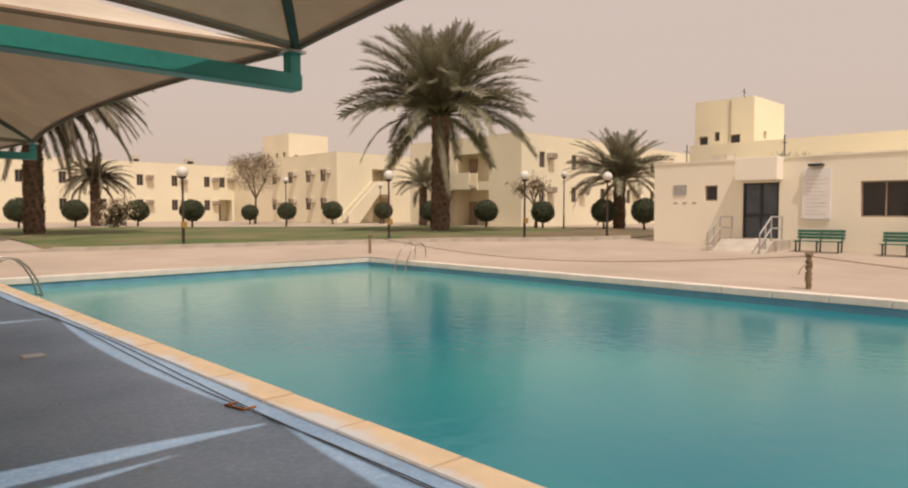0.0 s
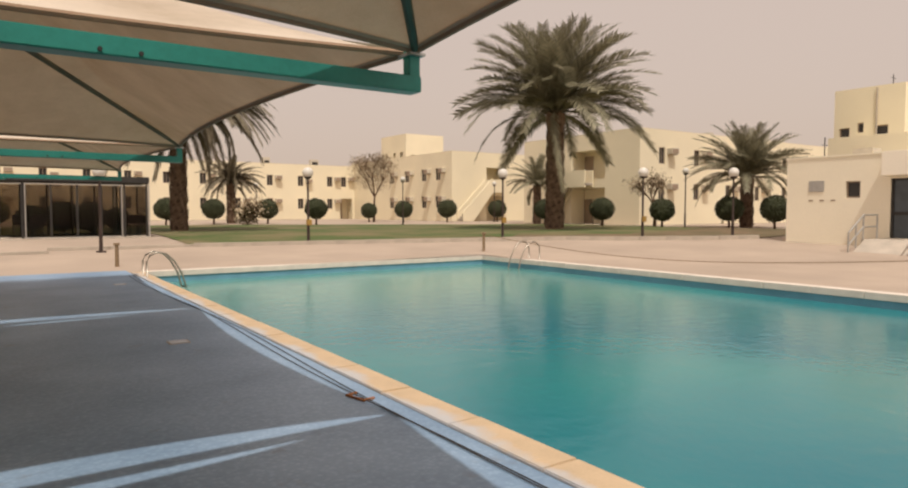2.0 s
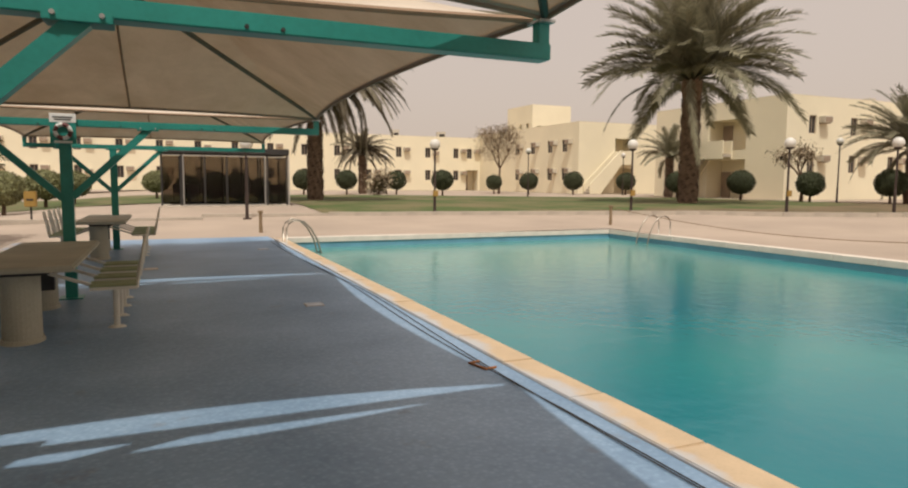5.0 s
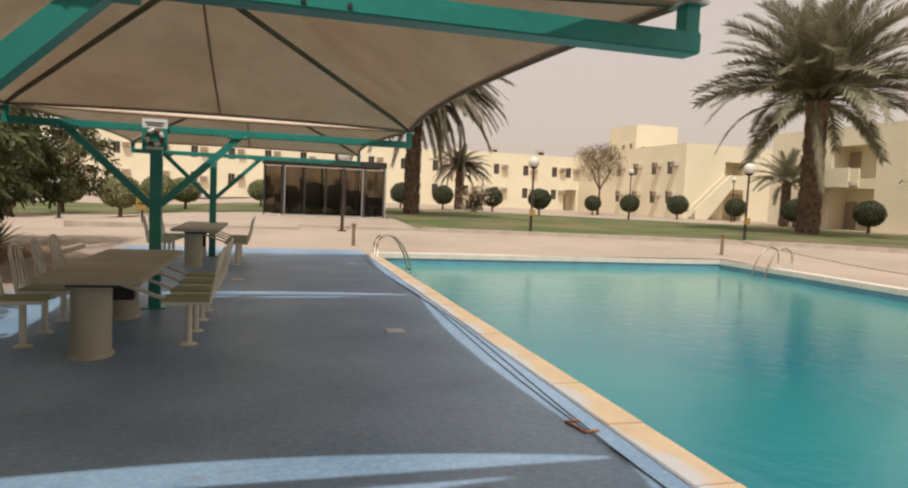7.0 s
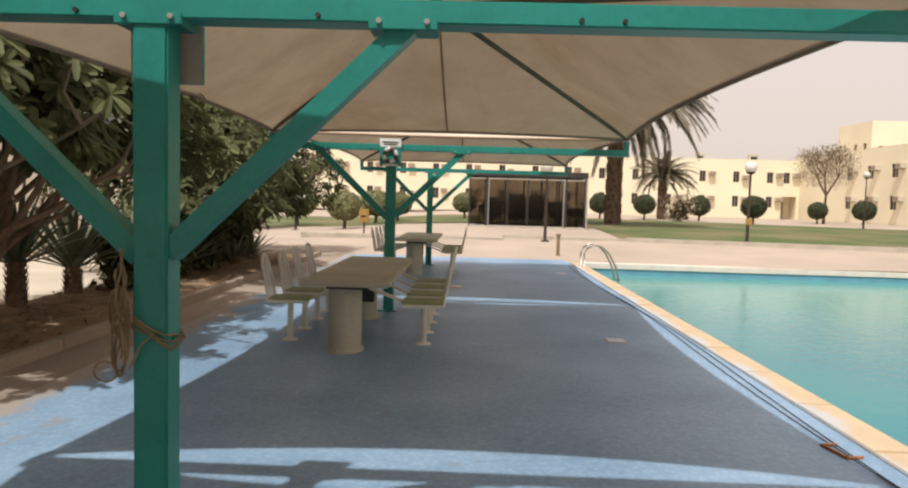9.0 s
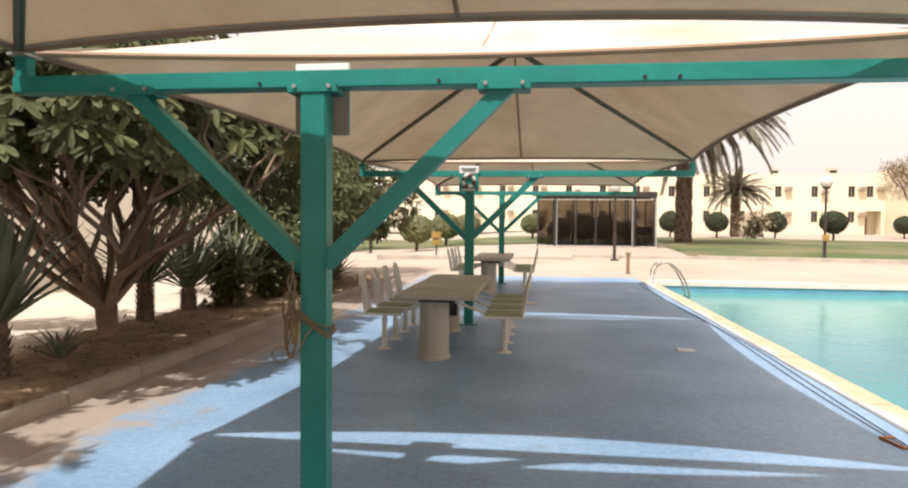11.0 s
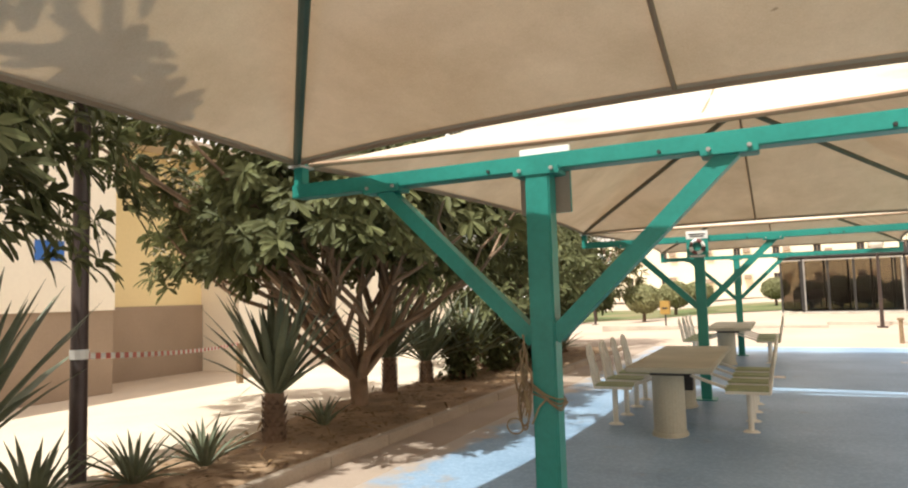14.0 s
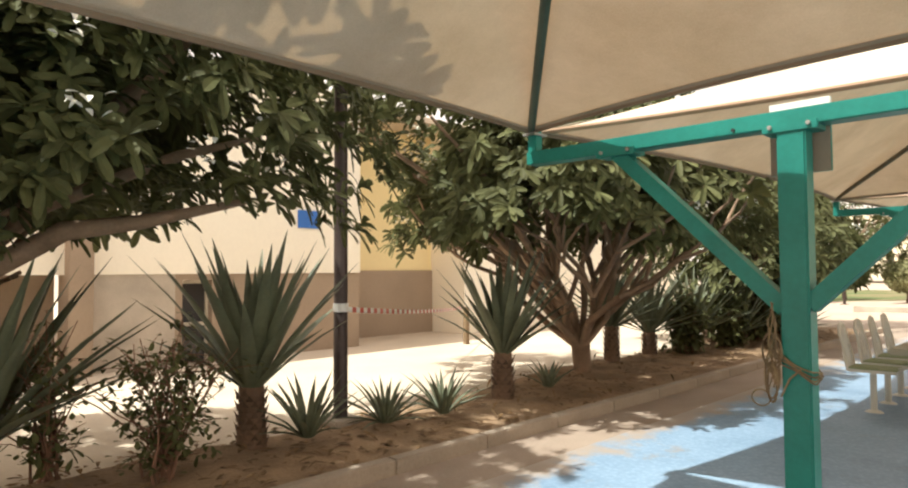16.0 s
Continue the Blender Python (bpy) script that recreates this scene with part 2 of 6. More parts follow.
for n_, r_, k_ in ((fs, fr_, 6), (fk, fkr, 7)):
    fn.links.new(fc.outputs["Object"], n_.inputs["Vector"])
    fn.links.new(n_.outputs["Fac"], r_.inputs["Fac"])
    fn.links.new(r_.outputs["Color"], fm0.inputs[k_])
for sock, tint in ((fp.inputs["Base Color"], None), (ft.inputs["Color"], tuple(ft.inputs["Color"].default_value))):
    fm = fn.nodes.new("ShaderNodeMix")
    fm.data_type, fm.blend_type = "RGBA", "MULTIPLY"
    fm.inputs[0].default_value = 0.9
    if tint is None:
        fn.links.new(sock.links[0].from_socket, fm.inputs[6])
    else:
        fm.inputs[6].default_value = tint
    fn.links.new(fm0.outputs[2], fm.inputs[7])
    fn.links.new(fm.outputs[2], sock)

# cream paint of the coping, worn to pale grey along its outer edge and in patches
cn = M_COPING.node_tree
cp_ = next(n for n in cn.nodes if n.type == "BSDF_PRINCIPLED")
ctc = next(n for n in cn.nodes if n.type == "TEX_COORD")
cgeo = cn.nodes.new("ShaderNodeNewGeometry")
cns = cn.nodes.new("ShaderNodeTexNoise")
cns.inputs["Scale"].default_value, cns.inputs["Detail"].default_value, cns.inputs["Roughness"].default_value = 1.1, 8, 0.65
cn.links.new(cgeo.outputs["Position"], cns.inputs["Vector"])
cxyz = cn.nodes.new("ShaderNodeSeparateXYZ")
cn.links.new(ctc.outputs["Object"], cxyz.inputs[0])
cmap = cn.nodes.new("ShaderNodeMapRange")
cmap.inputs[1].default_value, cmap.inputs[2].default_value = -0.30, 0.04
cmap.inputs[3].default_value, cmap.inputs[4].default_value = 0.42, -0.18
cn.links.new(cxyz.outputs[0], cmap.inputs[0])
cadd = cn.nodes.new("ShaderNodeMath")
cn.links.new(cns.outputs["Fac"], cadd.inputs[0])
cn.links.new(cmap.outputs[0], cadd.inputs[1])
cramp = cn.nodes.new("ShaderNodeValToRGB")
cramp.color_ramp.elements[0].position, cramp.color_ramp.elements[1].position = 0.65, 0.82
cn.links.new(cadd.outputs[0], cramp.inputs["Fac"])
cmix = cn.nodes.new("ShaderNodeMix")
cmix.data_type = "RGBA"
cmix.inputs[7].default_value = (0.50, 0.49, 0.49, 1)
cn.links.new(cramp.outputs["Color"], cmix.inputs[0])
cn.links.new(cp_.inputs["Base Color"].links[0].from_socket, cmix.inputs[6])
cn.links.new(cmix.outputs[2], cp_.inputs["Base Color"])

# water: murky teal body, sharp sky reflection, small ripples
M_WATER = bpy.data.materials.new("pool_water")
M_WATER.use_nodes = True
nt = M_WATER.node_tree
pb = nt.nodes["Principled BSDF"]
pb.inputs["Roughness"].default_value, pb.inputs["IOR"].default_value = 0.17, 1.33
tc = nt.nodes.new("ShaderNodeTexCoord")
big = nt.nodes.new("ShaderNodeTexNoise")
big.inputs["Scale"].default_value, big.inputs["Detail"].default_value = 0.16, 2
nt.links.new(tc.outputs["Object"], big.inputs["Vector"])
wr = nt.nodes.new("ShaderNodeValToRGB")
wr.color_ramp.elements[0].position, wr.color_ramp.elements[0].color = 0.35, (0.008, 0.152, 0.198, 1)
wr.color_ramp.elements[1].position, wr.color_ramp.elements[1].color = 0.70, (0.034, 0.243, 0.240, 1)
nt.links.new(big.outputs["Fac"], wr.inputs["Fac"])
# paler towards the north end: reflected houses and sky put into the colour
wxyz = nt.nodes.new("ShaderNodeSeparateXYZ")
nt.links.new(tc.outputs["Object"], wxyz.inputs[0])
wmap = nt.nodes.new("ShaderNodeMapRange")
wmap.interpolation_type = "SMOOTHSTEP"
wmap.inputs[1].default_value, wmap.inputs[2].default_value = 6.0, 18.0
wmap.inputs[3].default_value, wmap.inputs[4].default_value = 0.0, 0.85
nt.links.new(wxyz.outputs[1], wmap.inputs[0])
wmix = nt.nodes.new("ShaderNodeMix")
wmix.data_type = "RGBA"
wmix.inputs[7].default_value = (0.125, 0.325, 0.285, 1)
nt.links.new(wmap.outputs[0], wmix.inputs[0])
nt.links.new(wr.outputs["Color"], wmix.inputs[6])
nt.links.new(wmix.outputs[2], pb.inputs["Base Color"])
rip = nt.nodes.new("ShaderNodeTexNoise")
rip.inputs["Scale"].default_value, rip.inputs["Detail"].default_value = 3.5, 4
nt.links.new(tc.outputs["Object"], rip.inputs["Vector"])
wb = nt.nodes.new("ShaderNodeBump")
wb.inputs["Strength"].default_value, wb.inputs["Distance"].default_value = 0.5, 0.017
nt.links.new(rip.outputs["Fac"], wb.inputs["Height"])
nt.links.new(wb.outputs["Normal"], pb.inputs["Normal"])

# ---- building helpers ----


def part(name, bm, mat, parent=None, label="", smooth=False):
    """Links a bmesh as one mesh object under a thing."""
    me = bpy.data.meshes.new(name)
    bm.normal_update()
    bm.to_mesh(me)
    bm.free()
    me.materials.append(mat)
    if smooth:
        for f in me.polygons:
            f.use_smooth = True
    ob = new(name, me)
    if parent is not None:
        ob.parent = parent
    if label:
        ob["label"] = label
    return ob


def thing(name, label, category, at=(0, 0, 0), turn=0.0, group="", kind=""):
    ob = new(name)
    ob.matrix_basis = pose(*at, 0, 0, turn)
    return tagged(ob, label, category, group, kind)


def structure(name, bm, mat, label, category="", smooth=False):
    return tagged(part(name, bm, mat, None, "", smooth), label, category or name.split("_")[0], "", "structure")


def box(bm, x0, x1, y0, y1, z0, z1, bevel=0.0):
    r = bmesh.ops.create_cube(bm, size=1.0, matrix=Matrix.Translation(((x0 + x1) / 2, (y0 + y1) / 2, (z0 + z1) / 2)) @ Matrix.Diagonal((x1 - x0, y1 - y0, z1 - z0, 1)))
    if bevel:
        edges = list({e for v in r["verts"] for e in v.link_edges})
        bmesh.ops.bevel(bm, geom=edges, offset=bevel, segments=2, affect="EDGES")
    return bm


def boxed(*dims, bevel=0.0):
    return box(bmesh.new(), *dims, bevel=bevel)


def tube(bm, points, radius, sides=8, closed_ends=True):
    """A round bar along points; radius may be a number or one per point."""
    pts = [Vector(p) for p in points]
    rad = radius if isinstance(radius, (list, tuple)) else [radius] * len(pts)
    rings = []
    up = Vector((0, 0, 1))
    for i, p in enumerate(pts):
        d = (pts[min(i + 1, len(pts) - 1)] - pts[max(i - 1, 0)]).normalized()
        side = d.cross(up if abs(d.z) < 0.95 else Vector((1, 0, 0))).normalized()
        top = side.cross(d)
        rings.append([bm.verts.new(p + rad[i] * (math.cos(a) * side + math.sin(a) * top)) for a in (2 * math.pi * k / sides for k in range(sides))])
    for a, b in zip(rings, rings[1:]):
        for k in range(sides):
            bm.faces.new((a[k], a[(k + 1) % sides], b[(k + 1) % sides], b[k]))
    if closed_ends:
        bm.faces.new(rings[0])
        bm.faces.new(list(reversed(rings[-1])))
    return bm


def bar(bm, a, b, w, h):
    """A square bar from a to b."""
    a, b = Vector(a), Vector(b)
    d = (b - a).normalized()
    side = d.cross(Vector((0, 1, 0)) if abs(d.y) < 0.9 else Vector((0, 0, 1))).normalized()
    top = side.cross(d)
    v = [bm.verts.new(p + sx * w / 2 * top + sz * h / 2 * side) for p in (a, b) for sx, sz in ((-1, -1), (1, -1), (1, 1), (-1, 1))]
    for f in ((0, 1, 2, 3), (7, 6, 5, 4), (0, 4, 5, 1), (1, 5, 6, 2), (2, 6, 7, 3), (3, 7, 4, 0)):
        bm.faces.new([v[i] for i in f])
    bmesh.ops.recalc_face_normals(bm, faces=bm.faces)
    return bm


def smooth01(a):
    a = min(1.0, max(0.0, a))
    return a * a * (3 - 2 * a)


def ground_z(x, y):
    """The land is level round the pool and climbs half a metre to the lawn and the houses."""
    return 0.47 * smooth01((math.hypot(x, y) - 19) / 14) * smooth01((x + 9) / 9)

# ---- ground, pool, deck ----
POOL = (3.05, 13.62, -9.0, 18.03)
bm = bmesh.new()
xs = sorted({-400, -200, -90, -50, -25, -16, -12, -9, -6, -3, 0, 3.05, 13.62, 17, 20, 23, 26, 29, 32, 35, 40, 46, 60, 90, 200, 400})
ys = sorted({-400, -150, -60, -25, -9.0, -4, 0, 4, 8, 12, 15, 18.03, 20, 22, 24, 26, 28, 30, 32, 34, 37, 42, 50, 60, 90, 200, 400})
gv = {(x, y): bm.verts.new((x, y, ground_z(x, y) - 0.016)) for x in xs for y in ys}
for xa, xb in zip(xs, xs[1:]):
    for ya, yb in zip(ys, ys[1:]):
        if not (xa >= 3.05 and xb <= 13.62 and ya >= -9.0 and yb <= 18.03):
            bm.faces.new((gv[xa, ya], gv[xb, ya], gv[xb, yb], gv[xa, yb]))
structure("ground", bm, M_PLAZA, "pale pink-beige concrete plaza and dusty ground", "ground", True)

bm = bmesh.new()
x0, x1, y0, y1 = POOL
v = [bm.verts.new(p) for p in ((x0, y0, 0), (x1, y0, 0), (x1, y1, 0), (x0, y1, 0), (x0, y0, -1.6), (x1, y0, -1.6), (x1, y1, -1.6), (x0, y1, -1.6))]
for f in ((4, 5, 6, 7), (0, 4, 7, 3), (3, 7, 6, 2), (2, 6, 5, 1), (1, 5, 4, 0)):
    bm.faces.new([v[i] for i in f])
structure("pool_basin", bm, M_POOL, "blue painted swimming pool basin walls", "pool")
bm = bmesh.new()
box(bm, x0 + 0.002, x1 - 0.002, y0 + 0.002, y1 - 0.002, -0.6, -0.27)
structure("water", bm, M_WATER, "murky teal swimming pool water with small ripples", "water")

# coping stones round the pool: west row cream, the others pale
cop = thing("pool_coping", "cream and pale concrete coping round the pool edge", "coping", kind="structure")
me_w = part("coping_stone", boxed(-0.26, 0.03, 0.004, 0.996, -0.12, 0.022, bevel=0.008), M_COPING, cop)
me_w.location = (x0, y0, 0)
for k in range(1, 27):
    o = new("coping_stone", me_w.data)
    o.parent, o.location = cop, (x0, y0 + k, 0.003 * math.sin(k * 2.3))
me_e = part("coping_stone", boxed(-0.03, 0.28, 0.004, 0.996, -0.12, 0.02, bevel=0.008), M_COPING2, cop)
me_e.location = (x1, y0, 0)
for k in range(1, 27):
    o = new("coping_stone", me_e.data)
    o.parent, o.location = cop, (x1, y0 + k, 0.002 * math.sin(k * 1.7))
me_n = part("coping_stone", boxed(0.004, 0.996, -0.03, 0.28, -0.12, 0.02, bevel=0.008), M_COPING2, cop)
me_n.location = (x0, y1, 0)
for k in range(1, 11):
    o = new("coping_stone", me_n.data)
    o.parent, o.location = cop, (x0 + k * 0.98, y1, 0.002 * math.sin(k * 1.3))

structure("deck", boxed(-3.15, 2.787, -9, 18.9, -0.1, 0.0), M_DECK, "blue painted concrete pool deck, scuffed and dusty", "deck")
structure("pavement", boxed(-3.72, -3.152, -12, 20, -0.1, -0.003), M_BROWN, "brownish worn concrete strip beside the planting bed", "pavement")
structure("path", boxed(-40, -5.2, -30, 26, -0.1, -0.006), M_SAND, "bright sandy concrete path in full sun", "path")


def bed_edge(y):
    """The far edge of the raised planting bed."""
    return -5.42 - 0.5 * smooth01((y - 5) / 3) - 0.85 * smooth01((0.7 - y) / 1.0)


def soil_z(x, y):
    """Loose earth, level with the kerb and sloping down to the path."""
    rim = smooth01((x - bed_edge(y)) / 0.28)
    return -0.02 + rim * (0.10 + 0.05 * noise.noise((x * 1.9, y * 1.3, 3)) + 0.025 * noise.noise((x * 6, y * 6, 8)))


bm = bmesh.new()
nx, ny = 20, 240
g = []
for i in range(nx + 1):
    g.append([])
    for j in range(ny + 1):
        y = -12 + 29.5 * j / ny
        x = bed_edge(y) + (-3.81 - bed_edge(y)) * i / nx
        g[i].append(bm.verts.new((x, y, soil_z(x, y))))
for i in range(nx):
    for j in range(ny):
        bm.faces.new((g[i][j], g[i + 1][j], g[i + 1][j + 1], g[i][j + 1]))
structure("planting_bed", bm, M_SOIL, "bare brown earth planting bed with dry litter", "soil", True)
kerb = thing("bed_kerb", "low grey concrete kerb along the planting bed", "kerb", kind="structure")
k0 = part("kerb_stone", boxed(-0.055, 0.055, 0.0015, 0.9985, -0.1, 0.11, bevel=0.010), M_BEDKERB, kerb)
k0.location = (-3.765, -12, 0)
for k in range(1, 30):
    o = new("kerb_stone", k0.data)
    o.parent, o.location = kerb, (-3.765 + 0.0015 * math.sin(k * 3.1), -12 + k, 0.0015 * math.sin(k * 1.9))

# lawn on the rise beyond the plaza
LAWN_EDGE = [(5.9, 25.2), (9.8, 24.3), (13.1, 23.3), (16.3, 21.95), (19.6, 20.3), (21.75, 18.25), (24.35, 16.35), (25.8, 15.5)]


def lawn_front(x):
    for (xa, ya), (xb, yb) in zip(LAWN_EDGE, LAWN_EDGE[1:]):
        if x <= xb:
            return ya + (yb - ya) * (x - xa) / (xb - xa)
    return LAWN_EDGE[-1][1]


def lawn_sheet(x_a, x_b, front, back, nx, ny, lift):
    bm = bmesh.new()
    rows = []
    for i in range(nx + 1):
        x = x_a + (x_b - x_a) * i / nx
        f = front(x)
        rows.append([bm.verts.new((x, (yy := f + (back(x) - f) * (j / ny) ** 1.5), ground_z(x, yy) + lift)) for j in range(ny + 1)])
    for a, b in zip(rows, rows[1:]):
        for j in range(ny):
            bm.faces.new((a[j], b[j], b[j + 1], a[j + 1]))
    return bm


structure("lawn", lawn_sheet(5.9, 37, lawn_front, lambda x: 51 - 0.55 * max(0, x - 14), 24, 14, 0.012), M_GRASS, "mown green lawn with dry straw-coloured patches", "lawn", True)
structure("lawn_west", lawn_sheet(-22, 5.9, lambda x: 33.4, lambda x: 52, 14, 8, 0.010), M_GRASS, "mown green lawn behind the glazed shelter", "lawn", True)
structure("bare_earth", lawn_sheet(14.5, 37.3, lawn_front, lambda x: lawn_front(x) + 0.5 + 0.42 * (x - 14.5) + 0.5 * math.sin(2.3 * x), 40, 8, 0.022), M_EARTH, "dry brown earth along the lawn's worn front", "earth", True)
lk = thing("lawn_kerb", "pale concrete kerb along the lawn's edge", "kerb", kind="structure")
for (xa, ya), (xb, yb) in zip(LAWN_EDGE, LAWN_EDGE[1:]):
    n = max(1, round(math.hypot(xb - xa, yb - ya) / 1.0))
    for k in range(n):
        xm, ym = xa + (xb - xa) * (k + 0.5) / n, ya + (yb - ya) * (k + 0.5) / n
        o = part("kerb_stone", boxed(-0.49, 0.49, -0.08, 0.08, -0.12, 0.14, bevel=0.01), M_KERB, lk) if k == 0 and xa == LAWN_EDGE[0][0] else new("kerb_stone", lk.children[0].data)
        o.parent = lk
        o.matrix_basis = pose(xm, ym - 0.08, ground_z(xm, ym), 0, 0, math.degrees(math.atan2(yb - ya, xb - xa))) @ Matrix.Diagonal((math.hypot(xb - xa, yb - ya) / n / 0.985, 1, 1, 1))

# ---- shade structures over the deck ----
XL, XR, XP = -2.73, 2.16, -1.065
BEAMS = (-3.25, 3.385, 9.9, 16.5)
XC = (XL + XR) / 2
SKEW = 0.0198   # the row of frames runs slightly askew to the pool


def shade_frame(y, sign):
    """A post with two braces under one long beam."""
    dx_ = SKEW * (y - BEAMS[1])
    xp = XP + dx_
    t = thing("canopy_frame", "green painted steel post and beam carrying shade cloths", "shade frame", (0, y, 0), group="shade frames on the deck")
    part("post", boxed(xp - 0.064, xp + 0.072, -0.06, 0.06, 0, 2.2, bevel=0.008), M_GREEN, t)
    part("base_plate", boxed(xp - 0.14, xp + 0.14, -0.14, 0.14, 0.0, 0.015, bevel=0.003), M_GREEN, t)
    part("beam", boxed(XL + dx_, XR + dx_, -0.06, 0.06, 2.2, 2.288, bevel=0.006), M_GREEN, t)
    part("brace", bar(bmesh.new(), (xp + 0.06, 0, 1.31), (-0.085 + dx_, 0, 2.2), 0.085, 0.085), M_GREEN, t)
    part("brace", bar(bmesh.new(), (xp - 0.05, 0, 1.29), (-2.06 + dx_, 0, 2.2), 0.085, 0.085), M_GREEN, t)
    for xb in (-2.05 + dx_, xp, -0.1 + dx_):
        pl = part("clamp_plate", boxed(xb - 0.13, xb + 0.13, -0.068, 0.068, 2.175, 2.225, bevel=0.004), M_GREEN, t)
        for dx in (-0.09, 0.09):
            b = bmesh.new()
            bmesh.ops.create_cone(b, cap_ends=True, segments=8, radius1=0.011, radius2=0.011, depth=0.016, matrix=pose(xb + dx, -0.072, 2.205, 90))
            part("bolt", b, M_GREYMET, pl)
    for xb in (-1.34, -0.42, 0.565, 0.725):
        b = bmesh.new()
        bmesh.ops.create_cone(b, cap_ends=True, segments=8, radius1=0.010, radius2=0.010, depth=0.014, matrix=pose(xb + dx_, -0.066, 2.222, 90))
        part("bolt", b, M_DARK, t)
    for xe in (XL + dx_ + 0.03, XR + dx_ - 0.03):
        part("corner_upright", boxed(xe - 0.035, xe + 0.035, -0.035, 0.035, 2.286, 2.46, bevel=0.004), M_GREEN, t)
        part("corner_plate", boxed(xe - 0.05, xe + 0.05, -0.07, 0.07, 2.40, 2.415), M_GREYMET, t)
    return t


for i, y in enumerate(BEAMS):
    shade_frame(y, i)


def shade_cloth(ya, yb, node_x=0.05, node_y=0.0, pipe=M_PIPE):
    """A four-sided peaked cloth with scalloped edges, on four pipes that meet in a node."""
    yc, hx, hy = (ya + yb) / 2, (XR - XL) / 2 - 0.02, (yb - ya) / 2 - 0.03
    t = thing("shade_canopy", "peaked beige shade cloth on green hip pipes, dusty and sunlit", "canopy", (XC + SKEW * (yc - BEAMS[1]), yc, 0), group="shade canopies")
    zc, za, n = 2.43, 3.95, 32

    def at(u, v, drop=0.0):
        m = max(abs(u), abs(v))
        p = 1 - m
        pull_x, pull_y = 0.21 * (1 - v * v) * m, 0.30 * (1 - u * u) * m
        if m > 1e-6:
            x = hx * u - (pull_x * u / m * (abs(u) / m) ** 6)
            y = hy * v - (pull_y * v / m * (abs(v) / m) ** 6)
        else:
            x = y = 0
        edge = min(abs(u), abs(v)) / m if m > 1e-6 else 0
        z = zc + (za - zc) * (0.75 * p + 0.25 * p * p) + 0.008 * (1 - edge * edge) * m - drop
        return Vector((x + SKEW * y, y, z))

    bm = bmesh.new()
    g = [[bm.verts.new(at(2 * i / n - 1, 2 * j / n - 1)) for j in range(n + 1)] for i in range(n + 1)]
    for i in range(n):
        for j in range(n):
            q = (g[i][j], g[i + 1][j], g[i + 1][j + 1], g[i][j + 1])
            if (i < n / 2) == (j < n / 2):
                bm.faces.new((q[0], q[1], q[2])), bm.faces.new((q[0], q[2], q[3]))
            else:
                bm.faces.new((q[0], q[1], q[3])), bm.faces.new((q[1], q[2], q[3]))
    part("cloth", bm, M_FABRIC, t, "translucent beige shade cloth", True)
    for a, b in (((-1, -1), (1, -1)), ((1, -1), (1, 1)), ((1, 1), (-1, 1)), ((-1, 1), (-1, -1))):
        pts = [at(a[0] + (b[0] - a[0]) * k / 24, a[1] + (b[1] - a[1]) * k / 24) for k in range(25)]
        part("hem", tube(bmesh.new(), pts, 0.018, 6), M_SEAM, t)
        inner = [at((a[0] + (b[0] - a[0]) * k / 24) * 0.985, (a[1] + (b[1] - a[1]) * k / 24) * 0.985, 0.006) for k in range(25)]
        hb = bmesh.new()
        outer_v, inner_v = [hb.verts.new(p - Vector((0, 0, 0.006))) for p in pts], [hb.verts.new(p) for p in inner]
        for k in range(24):
            hb.faces.new((outer_v[k], outer_v[k + 1], inner_v[k + 1], inner_v[k]))
        part("hem_band", hb, M_HEM, t, "doubled darker cloth along the edge")
    node = Vector((node_x, node_y, 3.22))
    for sx in (-1, 1):
        for sy in (-1, 1):
            part("hip_pipe", tube(bmesh.new(), [(sx * hx + SKEW * sy * hy, sy * hy, 2.43), node], 0.026, 8), pipe, t)
    part("mast", tube(bmesh.new(), [node - Vector((0, 0, 0.05)), (0, 0, za - 0.07)], [0.045, 0.06], 10), pipe, t)
    b = bmesh.new()
    bmesh.ops.create_cone(b, cap_ends=True, segments=12, radius1=0.13, radius2=0.13, depth=0.03, matrix=pose(node_x, node_y, 3.22))
    part("node_plate", b, M_DARK, t)
    part("seam", tube(bmesh.new(), [at(0.0, v, 0.012) for v in (0.1, 0.3, 0.5, 0.7, 0.9, 0.99)], 0.012, 6), M_SEAM, t)
    part("seam", tube(bmesh.new(), [at(0.0, -v, 0.012) for v in (0.1, 0.3, 0.5, 0.7, 0.9, 0.99)], 0.012, 6), M_SEAM, t)
    return t


for k, (ya, yb) in enumerate(zip(BEAMS, BEAMS[1:])):
    shade_cloth(ya, yb, *((0.28, 0.23, M_PIPE) if k == 0 else (0.05, 0.0, M_DUSTPIPE)))

# ---- walls with openings ----


